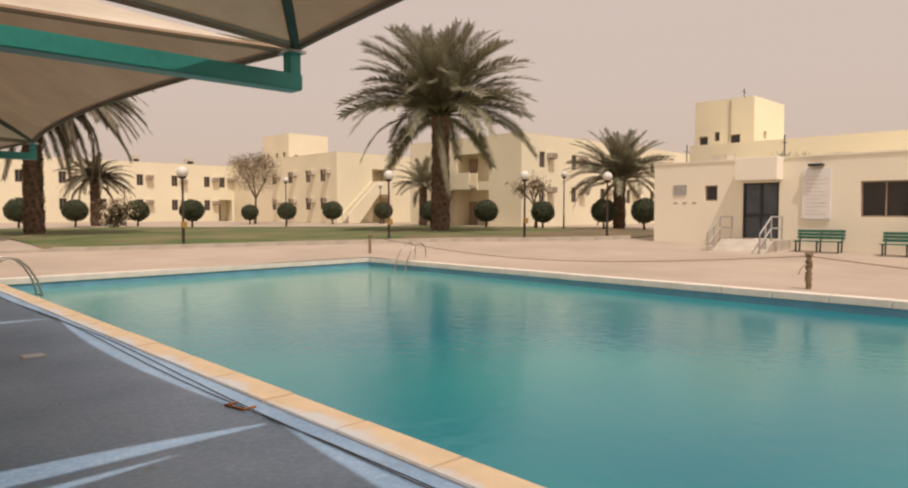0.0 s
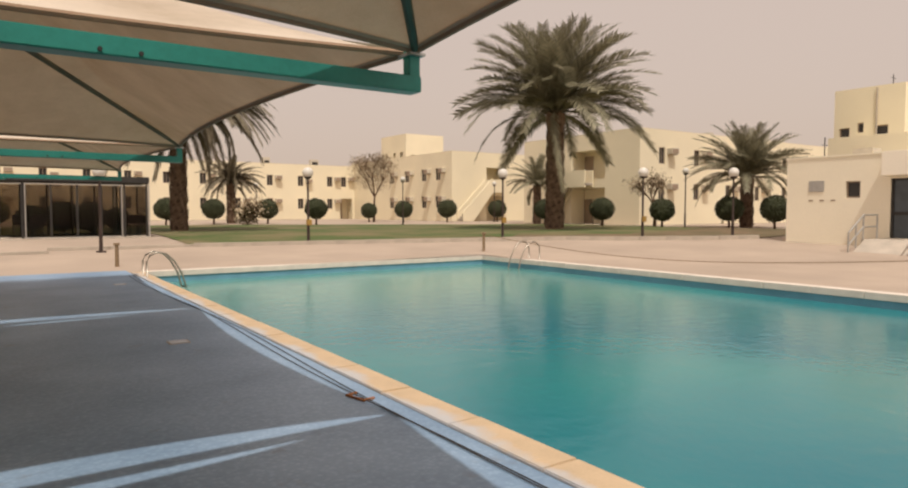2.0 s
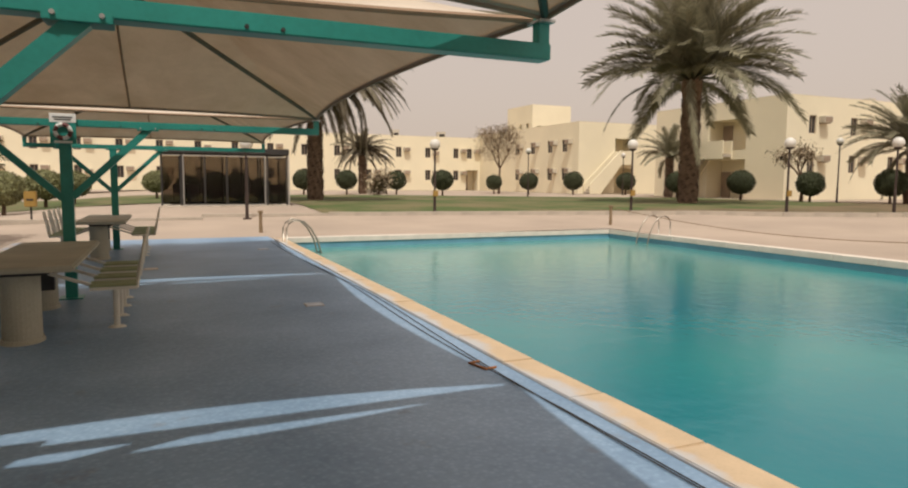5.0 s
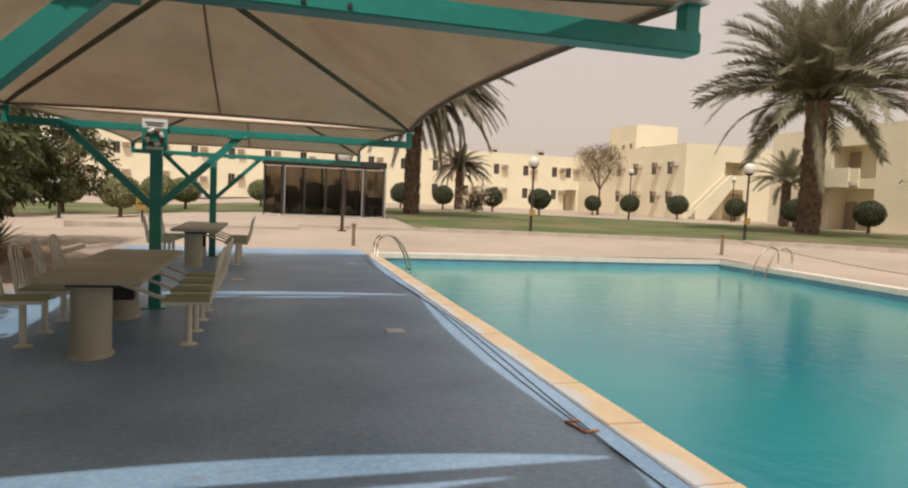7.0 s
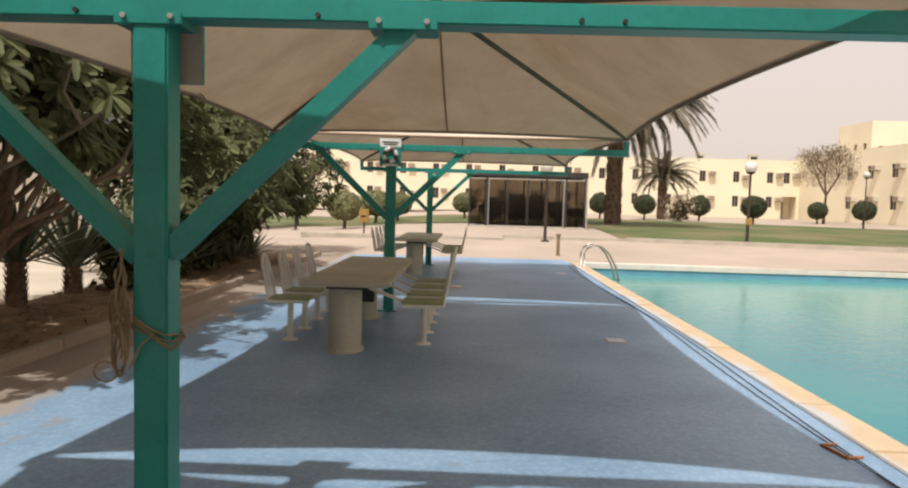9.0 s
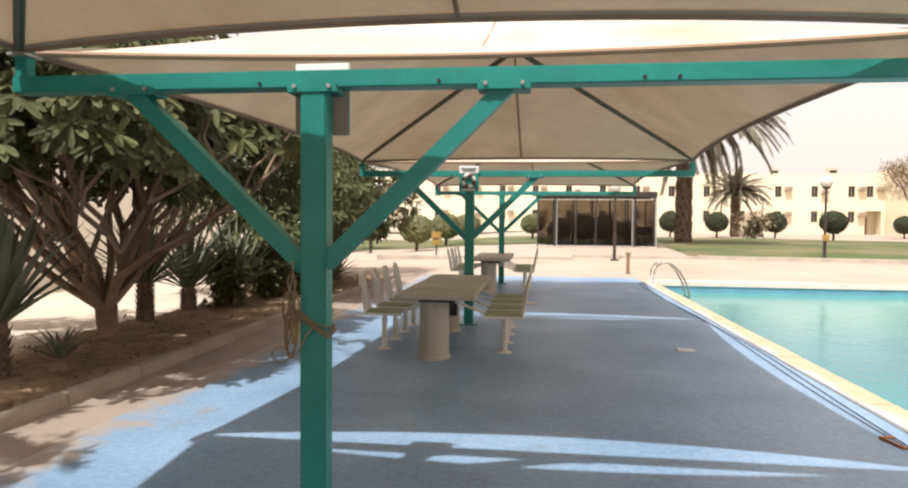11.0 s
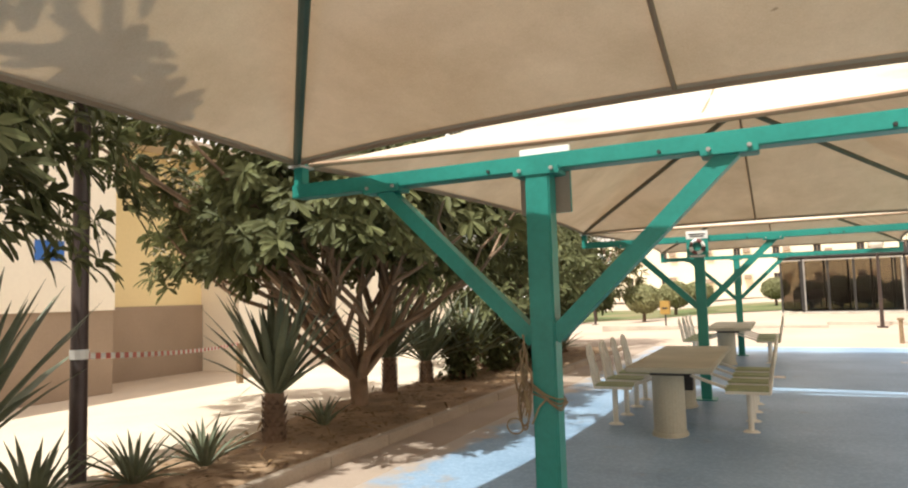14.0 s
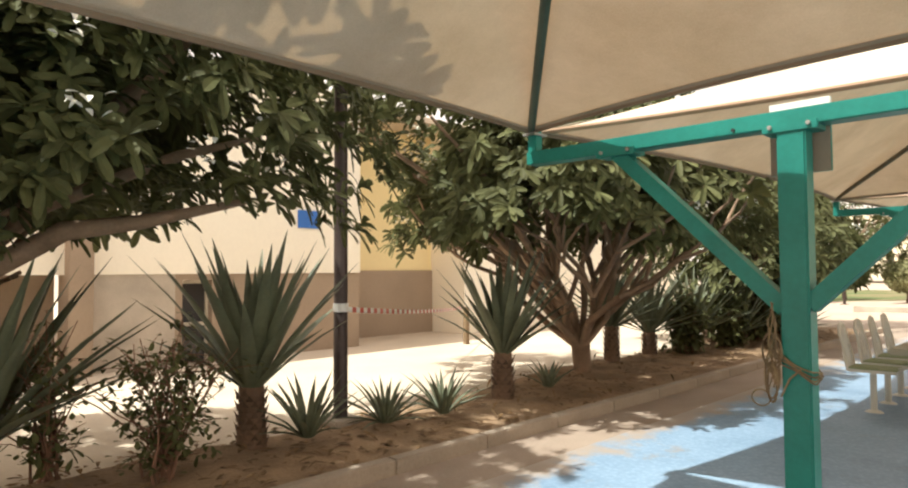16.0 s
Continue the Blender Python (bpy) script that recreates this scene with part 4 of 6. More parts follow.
def frangipani(x, y, height, spread, seed, lean=(0, 0), trunk_h=0.55, thick=0.15, leaf=0.21, fill=150, z_low=1.75, label="", limb=0.27, keep_off=None, limbs=9):
    """A many-limbed tree: short trunk, candelabra limbs and big lance leaves in rosettes at the tips."""
    r = random.Random(seed)
    t = thing("frangipani_tree", label or "frangipani tree with many pale limbs and glossy leaves in a planting bed", "tree", (x, y, 0.03), group="frangipani trees in the bed")
    tips = []
    wood = bmesh.new()

    def grow(p, d, length, rad, level):
        q = p + d * length
        bend = d.cross(Vector((r.uniform(-1, 1), r.uniform(-1, 1), r.uniform(-1, 1)))) * 0.12 * length
        tube(wood, [p, p + d * length * 0.5 + bend, q], [rad, rad * 0.85, rad * 0.72], 7 if level < 2 else 5)
        if level >= 4 or q.z > height - 0.3:
            tips.append((q, d))
            return
        for k in range(3 if level == 1 and r.random() < 0.5 else 2):
            a = r.uniform(0, 2 * math.pi)
            out = Vector((math.cos(a), math.sin(a), 0))
            nd = (d * 0.9 + out * r.uniform(0.35, 0.7) + Vector((lean[0], lean[1], 0)) * 0.15 + Vector((0, 0, 0.12))).normalized()
            grow(q, nd, length * r.uniform(0.62, 0.9), rad * 0.66, level + 1)

    base = Vector((0, 0, -0.05))
    top = Vector((lean[0] * 0.1, lean[1] * 0.1, trunk_h))
    tube(wood, [base, base + Vector((0.01, 0, 0.15)), top], [thick * 1.35, thick * 1.02, thick * 1.1], 12)
    for k in range(limbs):
        a = 2 * math.pi * k / limbs + r.uniform(-0.25, 0.25)
        el = r.uniform(0.7, 1.35)
        d = Vector((math.cos(a) * math.cos(el) + lean[0] * 0.4, math.sin(a) * math.cos(el) + lean[1] * 0.4, math.sin(el))).normalized()
        grow(top - Vector((0, 0, 0.06)), d, height * limb * r.uniform(0.85, 1.15), thick * 0.48, 1)
    part("trunk", wood, M_FRANGIBARK, t, "smooth grey-brown trunk and limbs", True)
    verts, faces = [], []
    for q, d in tips:
        if q.z + 0.3 > z_low:
            rosette(verts, faces, q, d, 14, leaf, leaf * 0.33, r)
    # leaf heads between the limbs fill the crown's uneven dome
    for k in range(fill):
        a, u = r.uniform(0, 2 * math.pi), math.sqrt(r.random())
        rad = spread * u * (0.82 + 0.25 * math.sin(3 * a + seed))
        zz = z_low + (height - z_low) * (r.random() ** 0.8) * (1 - 0.55 * u * u) + 0.12 * math.sin(5 * a)
        p = Vector((math.cos(a) * rad + lean[0] * spread * 0.5, math.sin(a) * rad + lean[1] * spread * 0.5, zz))
        d = Vector((math.cos(a) * u, math.sin(a) * u, 0.55)) + Vector((r.uniform(-0.4, 0.4), r.uniform(-0.4, 0.4), r.uniform(-0.2, 0.3)))
        if keep_off and x + p.x > keep_off and p.z < 3.75 - 0.35 * (x + p.x < keep_off + 0.3):
            continue
        rosette(verts, faces, p, d, 14, leaf * 0.92, leaf * 0.29, r)
    raw("crown", verts, faces, M_LEAF, t, "dense crown of long dark green leaves")
    fv, ff = [], []
    for k in range(30):
        a = r.uniform(0, 2 * math.pi)
        c = Vector((math.cos(a) * spread * 0.75 + lean[0] * spread * 0.5, math.sin(a) * spread * 0.75 + lean[1] * spread * 0.5, r.uniform(z_low + 0.2, height * 0.85)))
        for j in range(10):
            o = Vector((r.uniform(-0.1, 0.1), r.uniform(-0.1, 0.1), r.uniform(-0.08, 0.08)))
            add_leaf(fv, ff, c + o, Vector((r.uniform(-1, 1), r.uniform(-1, 1), r.uniform(-0.2, 1))), Vector((0, 0, 1)), 0.06, 0.035, 0.2)
    raw("blossom", fv, ff, M_FLOWER, t, "clusters of small white blossom")
    return t


TREE1 = frangipani(-5.25, 7.7, 3.9, 3.0, 11, lean=(0.10, -0.32), fill=1250, z_low=1.85, thick=0.12, limbs=17, limb=0.30, trunk_h=0.42, keep_off=-3.0, label="broad frangipani tree with a pale forked trunk and white blossom")
TREE3 = frangipani(-5.9, -0.6, 4.6, 2.55, 5, lean=(0.45, 1.1), thick=0.16, leaf=0.22, fill=1500, z_low=1.9, limb=0.15, keep_off=-3.0, label="tall frangipani tree overhanging the edge of a shade cloth")
# upper limb of that tree, reaching over the shade cloth
lv, lf = [], []
r5 = random.Random(58)
for k in range(125):
    p = Vector((r5.uniform(2.4, 3.9), r5.uniform(-2.2, 2.15), r5.uniform(3.5, 4.1)))
    rosette(lv, lf, p, Vector((r5.uniform(-0.5, 0.5), r5.uniform(-0.5, 0.5), 0.8)), 13, 0.30, 0.085, r5)
raw("upper_crown", lv, lf, M_LEAF, TREE3, "leafy limb overhanging the cloth")
part("upper_limb", tube(bmesh.new(), [(0.3, 0.4, 1.6), (1.1, 0.6, 3.0), (2.2, 0.5, 3.75), (3.4, 0.3, 3.95)], [0.07, 0.05, 0.035, 0.015], 7), M_FRANGIBARK, TREE3)
for pts, rad in (([(0.0, 0.0, 0.5), (0.7, 0.9, 1.2), (1.3, 1.64, 1.72), (1.35, 2.1, 1.80), (1.5, 2.8, 1.98)], [0.10, 0.085, 0.065, 0.05, 0.02]),
                 ([(0.2, 0.2, 1.0), (0.9, 1.2, 1.9), (1.3, 1.83, 2.42), (1.4, 2.1, 2.75), (1.5, 2.4, 3.15)], [0.09, 0.08, 0.065, 0.055, 0.03]),
                 ([(0.7, 0.9, 1.2), (1.0, 1.6, 1.9), (1.2, 2.4, 2.3), (1.1, 3.1, 2.55)], [0.06, 0.05, 0.04, 0.015])):
    part("limb", tube(bmesh.new(), pts, rad, 8), M_FRANGIBARK, TREE3, "", True)
# long side limbs of the broad tree, meeting the tall one
lv, lf = [], []
r6 = random.Random(77)
for k in range(190):
    wx, wy = r6.uniform(-6.6, -4.35), r6.uniform(3.1, 5.9)
    wz = r6.uniform(3.12 - 0.45 * max(0, wy - 4.0), 3.85)
    rosette(lv, lf, Vector((wx + 5.25, wy - 7.7, wz)), Vector((r6.uniform(-0.6, 0.6), r6.uniform(-0.8, 0.3), 0.6)), 13, 0.22, 0.075, r6)
for k in range(150):
    wx, wy = r6.uniform(-4.7, -3.15), r6.uniform(5.0, 9.2)
    rosette(lv, lf, Vector((wx + 5.25, wy - 7.7, r6.uniform(2.7, 3.7))), Vector((r6.uniform(-0.4, 0.7), r6.uniform(-0.6, 0.6), 0.6)), 13, 0.22, 0.075, r6)
raw("side_crown", lv, lf, M_LEAF, TREE1, "leafy side limbs reaching over the bed")
for k in range(5):
    e = Vector((-0.9 + 0.4 * k, -3.2 - 0.35 * (k % 3), 2.95 + 0.15 * (k % 2)))
    part("side_limb", tube(bmesh.new(), [(0.0, -0.1, 0.4), (e.x * 0.25, e.y * 0.3, 1.45), (e.x * 0.6, e.y * 0.65, 2.4), e], [0.05, 0.04, 0.03, 0.014], 6), M_FRANGIBARK, TREE1)
frangipani(-5.2, 13.4, 3.6, 2.6, 23, lean=(0.1, 0), fill=1100, z_low=1.15, limbs=12, keep_off=-3.0, label="frangipani tree with low dark branches near the deck's end")
frangipani(-5.9, 18.6, 3.9, 2.6, 31, fill=700, z_low=1.2, label="dark frangipani tree at the end of the planting bed")
frangipani(-5.6, -5.0, 4.0, 2.4, 41, fill=500, label="frangipani tree further along the planting bed")


def frond_mesh(name, length, droop, seed, leaflets=58, leaf_len=0.6, hang=0.0, mat=None):
    r = random.Random(seed)
    verts, faces = [], []
    pts = []
    for k in range(13):
        s = k / 12
        a = droop * s * s
        pts.append(Vector((length * (s - 0.18 * droop * s ** 3), 0, length * (0.55 * s * (1 - s) * 0.6 - 0.55 * a * s))))
    for k in range(12):
        p, q = pts[k], pts[k + 1]
        w0, w1 = 0.05 * (1 - k / 12) + 0.008, 0.05 * (1 - (k + 1) / 12) + 0.008
        n = len(verts)
        verts += [p + Vector((0, -w0, 0)), p + Vector((0, 0, w0)), p + Vector((0, w0, 0)), q + Vector((0, -w1, 0)), q + Vector((0, 0, w1)), q + Vector((0, w1, 0))]
        faces += [(n, n + 1, n + 4, n + 3), (n + 1, n + 2, n + 5, n + 4), (n + 2, n, n + 3, n + 5)]
    for k in range(leaflets):
        s = 0.14 + 0.86 * k / leaflets
        i = min(11, int(s * 12))
        f = s * 12 - i
        p = pts[i].lerp(pts[i + 1], f)
        d = (pts[i + 1] - pts[i]).normalized()
        ll = leaf_len * (0.55 + 0.9 * math.sin(math.pi * min(1, s * 0.85 + 0.12))) * r.uniform(0.85, 1.1)
        for sgn in (-1, 1):
            way = (d * 0.9 + Vector((0, sgn, 0)) * (0.7 - 0.35 * hang) + Vector((0, 0, 1)) * (r.uniform(0.05, 0.4) - 0.7 * hang)).normalized()
            n = len(verts)
            w = d * 0.028
            mid = p + way * ll * 0.5
            tip = p + way * ll - Vector((0, 0, 0.10 * ll))
            verts += [p - w, p + w, mid + w * 1.1, mid - w * 1.1, tip]
            faces += [(n, n + 1, n + 2, n + 3), (n + 3, n + 2, n + 4)]
    me = bpy.data.meshes.new(name)
    me.from_pydata(verts, [], faces)
    me.materials.append(mat or M_FROND)
    return me


FRONDS = [frond_mesh("frond", 4.6, dr, 50 + i, n, ll, hg) for i, (dr, ll, n, hg) in enumerate(((0.06, 0.6, 58, 0), (0.14, 0.6, 58, 0), (0.28, 0.58, 64, 0), (0.5, 0.56, 80, 0.2), (0.95, 0.4, 96, 0.7)))]

DRY_FRONDS = [frond_mesh("frond", 4.6, dr, 70 + i, n, ll, hg, M_DRYFROND) for i, (dr, ll, n, hg) in enumerate(((0.2, 0.62, 76, 0.1), (0.35, 0.62, 80, 0.2), (0.55, 0.6, 88, 0.35), (0.8, 0.55, 96, 0.5), (1.0, 0.48, 104, 0.75)))]


def palm(x, y, trunk_top, radius, size, seed, label, count=64, lean=0.0, droop=0.0, fronds=FRONDS):
    r = random.Random(seed)
    z = ground_z(x, y)
    t = thing("date_palm", label, "palm tree", (x, y, z), group="date palms")
    h = trunk_top - z
    b = bmesh.new()
    n = 14
    tube(b, [(lean * (k / n) ** 2, 0, -0.1 + h * k / n) for k in range(n + 1)], [radius * (1.06 - 0.12 * k / n + (0.2 if k > n - 2 else 0)) for k in range(n + 1)], 12)
    # cut leaf bases, proud of the trunk in a spiral
    rings = int(h / 0.17)
    for k in range(rings):
        zz = 0.1 + k * 0.17
        rr = radius * (1.06 - 0.12 * zz / h)
        for j in range(9):
            a = 2 * math.pi * (j + 0.5 * (k % 2)) / 9 + k * 0.21
            c = Vector((math.cos(a) * rr + lean * (zz / h) ** 2, math.sin(a) * rr, zz))
            o, sd = Vector((math.cos(a), math.sin(a), 0)), Vector((-math.sin(a), math.cos(a), 0))
            w, e = rr * 0.3, r.uniform(0.05, 0.11)
            v = [b.verts.new(p) for p in (c - sd * w, c + sd * w, c + o * e + sd * w * 0.5 + Vector((0, 0, 0.17)), c + o * e - sd * w * 0.5 + Vector((0, 0, 0.17)), c + Vector((0, 0, 0.22)))]
            b.faces.new((v[0], v[1], v[2], v[3])), b.faces.new((v[3], v[2], v[4]))
    part("trunk", b, M_BARK, t, "rough trunk of cut leaf bases", False)
    k = 0
    for i in range(count):
        s = i / count
        el = math.degrees(math.asin(0.99 - 0.99 * s)) - (14 * (s > 0.95)) + r.uniform(-7, 7)
        az = i * 137.5 + r.uniform(-10, 10)
        me = fronds[min(4, max(0, int((86 - el) / 25 + droop + r.uniform(-0.3, 0.6))))]
        f = new("frond", me)
        f.parent = t
        sc = size / 4.6 * r.uniform(0.85, 1.08) * (0.9 if el > 60 else 1.0)
        f.matrix_basis = pose(lean, 0, h - 0.1, 0, 0, az) @ pose(0, 0, 0, 0, -el, r.uniform(-8, 8)) @ pose(0, 0, 0, r.uniform(-25, 25)) @ Matrix.Scale(sc, 4)
    return t


palm(26.7, 28.5, 7.2, 0.49, 6.0, 3, "tall mature date palm with a full grey-green crown on the lawn", 112, droop=-0.15)
palm(7.9, 37.0, 6.9, 0.40, 5.3, 4, "date palm with dense drooping dry fronds beside the glazed shelter", 170, droop=0.9, fronds=DRY_FRONDS)
palm(15.9, 55.7, 3.8, 0.34, 2.9, 6, "small date palm before the apartment wing", 80, droop=0.6, fronds=DRY_FRONDS)
palm(40.0, 24.75, 3.7, 0.38, 4.1, 8, "medium date palm near the clubhouse", 80, droop=-0.1)
palm(36.6, 41.2, 3.6, 0.3, 2.9, 9, "small young date palm behind a larger palm", 46)

BLADE = bmesh.new()
prev = None
for s, w in ((0, 0.5), (0.15, 0.75), (0.4, 1.0), (0.7, 0.7), (1.0, 0.02)):
    row = [BLADE.verts.new((s, q * w * 0.045, 0.25 * (q * q) * w * 0.05 - 0.10 * s * s)) for q in (-1, -0.5, 0, 0.5, 1)]
    if prev:
        for i in range(4):
            BLADE.faces.new((prev[i], row[i], row[i + 1], prev[i + 1]))
    prev = row
BLADE_ME = bpy.data.meshes.new("blade")
BLADE.to_mesh(BLADE_ME)
BLADE.free()
BLADE_ME.materials.append(M_AGAVE)
for f in BLADE_ME.polygons:
    f.use_smooth = True


def agave(x, y, length, stem, count, seed, label, low=-5, wide=1.0):
    r = random.Random(seed)
    t = thing("agave", label, "plant", (x, y, max(0.0, soil_z(x, y)) if -7 < x < -3.8 else 0.0), group="agaves in the bed")
    if stem > 0.05:
        b = bmesh.new()
        tube(b, [(0, 0, -0.05), (0, 0, stem * 0.5), (0, 0, stem + 0.04)], [0.13, 0.11, 0.10], 10)
        for k in range(int(stem / 0.045)):
            for j in range(10):
                a = 2 * math.pi * (j + 0.5 * (k % 2)) / 10
                c = Vector((math.cos(a) * 0.115, math.sin(a) * 0.115, 0.02 + k * 0.045))
                o, sd = Vector((math.cos(a), math.sin(a), 0)), Vector((-math.sin(a), math.cos(a), 0))
                v = [b.verts.new(p) for p in (c - sd * 0.035, c + sd * 0.035, c + o * 0.035 + Vector((0, 0, 0.06)))]
                b.faces.new(v)
        part("stem", b, M_BARK, t, "short stem ringed with old leaf bases")
    for i in range(count):
        s = (i + 0.5) / count
        el = 86 - (86 - low) * s ** 1.15 + r.uniform(-5, 5)
        f = new("blade", BLADE_ME)
        f.parent = t
        ln = length * r.uniform(0.8, 1.08) * (0.8 + 0.2 * math.sin(math.pi * s))
        f.matrix_basis = pose(0, 0, stem, 0, 0, i * 137.5 + r.uniform(-9, 9)) @ pose(0.05, 0, 0, 0, -el, 0) @ Matrix.Diagonal((ln, wide * (0.75 + 0.45 * length), 1 + 0.3 * length, 1))
    return t


BIG = "large blue-green sword-leaved agave on a short stem"
SMALL = "small grey-green agave rosette in bare earth"
agave(-5.03, 2.56, 1.38, 0.45, 44, 1, BIG, 38, 0.95)
agave(-4.78, 5.46, 1.3, 0.46, 36, 2, BIG, 34, 0.78)
agave(-4.72, 2.9, 0.6, 0.05, 24, 3, SMALL, 25, 0.6)
agave(-4.62, 3.65, 0.5, 0.05, 34, 4, SMALL, 10, 0.45)
agave(-4.47, 4.23, 0.48, 0.05, 26, 5, SMALL, 28, 0.5)
agave(-4.67, 6.15, 0.40, 0.04, 13, 6, SMALL, 40, 0.6)
agave(-5.45, 10.0, 1.3, 0.35, 56, 7, BIG, 20, 0.7)
agave(-5.25, 11.1, 1.45, 0.25, 56, 8, BIG, 25, 0.7)
agave(-5.5, 8.9, 1.3, 0.5, 52, 9, BIG, 15, 0.7)
agave(-4.95, 12.5, 1.2, 0.2, 46, 22, BIG, 22, 0.6)
agave(-5.45, 12.3, 1.4, 0.3, 46, 23, BIG, 22, 0.65)
agave(-4.8, 14.6, 0.7, 0.1, 26, 10, SMALL, 5)
agave(-5.3, 0.72, 1.5, 0.3, 50, 12, BIG, 20, 0.85)
agave(-4.9, 16.0, 0.75, 0.1, 26, 13, SMALL, 5)


for k, yy in enumerate((11.1, 10.3, 9.1)):
    rp_ = agave(31.5, yy, 0.85 - 0.12 * k, 0.55, 26, 60 + k, BIG, 30, 0.6)
    rp_.location.z = 3.05
    tagged(rp_, "tall spiky plant on the clubhouse roof", "plant", "plants on the clubhouse roof")


def shrub(x, y, height, radius, seed, leaves, label, mat, size=0.06, stems=14):
    r = random.Random(seed)
    t = thing("shrub", label, "shrub", (x, y, ground_z(x, y)), group="shrubs")
    b = bmesh.new()
    verts, faces = [], []
    def leaf_at(p):
        o = Vector((r.gauss(0, 1), r.gauss(0, 1), r.gauss(0, 1))) * size * 0.6
        add_leaf(verts, faces, p + o, Vector((r.uniform(-1, 1), r.uniform(-1, 1), r.uniform(-0.7, 0.6))), Vector((0, 0, 1)), size * r.uniform(0.6, 1.35), size * 0.62)

    per = max(1, leaves // (stems * 6))
    for k in range(stems):
        a, lean = r.uniform(0, 2 * math.pi), r.uniform(0.1, 1.0)
        end = Vector((math.cos(a) * radius * lean, math.sin(a) * radius * lean, height * r.uniform(0.6, 1.0) * (1 - 0.25 * lean)))
        foot = Vector((r.uniform(-0.1, 0.1), r.uniform(-0.1, 0.1), 0)) * radius * 2
        pts = [foot.lerp(end, q / 5) + Vector((r.uniform(-1, 1), r.uniform(-1, 1), 0)) * 0.045 * height * (0 < q < 5) - Vector((end.x, end.y, 0)) * 0.22 * math.sin(math.pi * q / 5) for q in range(6)]
        tube(b, pts, [0.011, 0.010, 0.008, 0.006, 0.005, 0.003], 5)
        for q in range(6):
            i = r.randint(1, 4)
            p = pts[i].lerp(pts[i + 1], r.random())
            tip = p + Vector((r.uniform(-1, 1), r.uniform(-1, 1), r.uniform(-0.1, 0.9))).normalized() * radius * r.uniform(0.2, 0.5)
            tube(b, [p, (p + tip) / 2 + Vector((0, 0, 0.02)), tip], [0.004, 0.003, 0.002], 4)
            for n in range(per):
                leaf_at(p.lerp(tip, r.random() ** 0.6))
    part("stem", b, M_TWIG, t)
    raw("foliage", verts, faces, mat, t)
    return t


shrub(-4.6, 1.66, 1.3, 0.62, 3, 1100, "thin straggly shrub with reddish twigs and small dark leaves", M_LEAF, 0.06, 26)
shrub(-5.3, 1.15, 1.3, 0.5, 4, 550, "thin straggly shrub with small dark leaves", M_LEAF, 0.07, 20)
LOW = "dense dark low shrub among the agaves"
UNDER = "dense dark shrub below a frangipani tree"
shrub(-4.9, 11.9, 1.2, 0.6, 5, 2400, LOW, M_LEAF, 0.11, 22)
shrub(-5.1, 10.6, 1.3, 0.6, 31, 2200, LOW, M_LEAF, 0.11, 22)
shrub(-4.95, 13.4, 1.6, 0.7, 34, 3400, UNDER, M_LEAF, 0.13, 26)
shrub(-5.15, 14.9, 1.7, 0.7, 32, 3600, UNDER, M_LEAF, 0.13, 28)
shrub(-5.45, 16.6, 1.7, 0.7, 33, 3600, UNDER, M_LEAF, 0.13, 28)
shrub(15.5, 50, 2.2, 1.4, 8, 1200, "dry sprawling shrub by the lawn", M_DRYTREE, 0.25, 24)


def topiary(x, y, radius, seed, label, trunk=0.45, squash=0.92, foliage=M_HEDGE):
    r = random.Random(seed)
    t = thing("topiary_bush", label, "bush", (x, y, ground_z(x, y)), group="clipped round bushes")
    b = bmesh.new()
    tube(b, [(0, 0, -0.1), (0.03, 0, trunk), (0, 0, trunk + radius)], [0.09, 0.07, 0.05], 7)
    part("trunk", b, M_BARK, t)
    verts, faces = [], []
    c0 = Vector((0, 0, trunk + radius * squash))
    for k in range(3000):
        zz = 1 - 2 * (k + 0.5) / 3000
        a = k * 2.39996
        q = math.sqrt(1 - zz * zz)
        n = Vector((math.cos(a) * q, math.sin(a) * q, zz))
        wob = 1 + 0.09 * noise.noise(n * 2.2 + Vector((seed, 0, 0))) + 0.05 * noise.noise(n * 6)
        p = c0 + Vector((n.x, n.y, n.z * squash)) * radius * wob * r.uniform(0.9, 1.0)
        way = n * 0.6 + Vector((r.uniform(-1, 1), r.uniform(-1, 1), r.uniform(-1, 1)))
        add_leaf(verts, faces, p, way, n, radius * 0.12, radius * 0.07, 0.1)
    raw("crown", verts, faces, foliage, t, "dense clipped green ball")
    core = bmesh.new()
    bmesh.ops.create_icosphere(core, subdivisions=3, radius=radius * 0.91, matrix=Matrix.Translation(c0) @ Matrix.Diagonal((1, 1, squash, 1)))
    part("inner_growth", core, foliage, t)
    return t


LAB = "clipped dark green ball bush on a short trunk"
ball = topiary(13.9, 53.5, 0.82, 1, LAB)
ball2 = topiary(18.2, 53.5, 0.82, 2, LAB)
for i, (x, y, s) in enumerate(((10.4, 53.5, 1), (20.3, 48.4, 1.02), (29.0, 56.5, 0.9), (31.0, 53.4, 1.0), (34.8, 51.8, 1.06), (40.6, 51.6, 1.06), (35.9, 39.5, 1.0),
                               (34.7, 32.3, 1.0), (36.6, 28.7, 0.95), (38.2, 24.8, 1.0), (38.2, 21.8, 1.0))):
    copy_thing(ball if i % 2 else ball2, pose(x, y, ground_z(x, y), 0, 0, i * 47) @ Matrix.Scale(s, 4))
ball3 = topiary(-5.5, 30.4, 0.78, 5, "rounded pale green bush on a short trunk", 0.4, 0.8, M_HEDGE2)
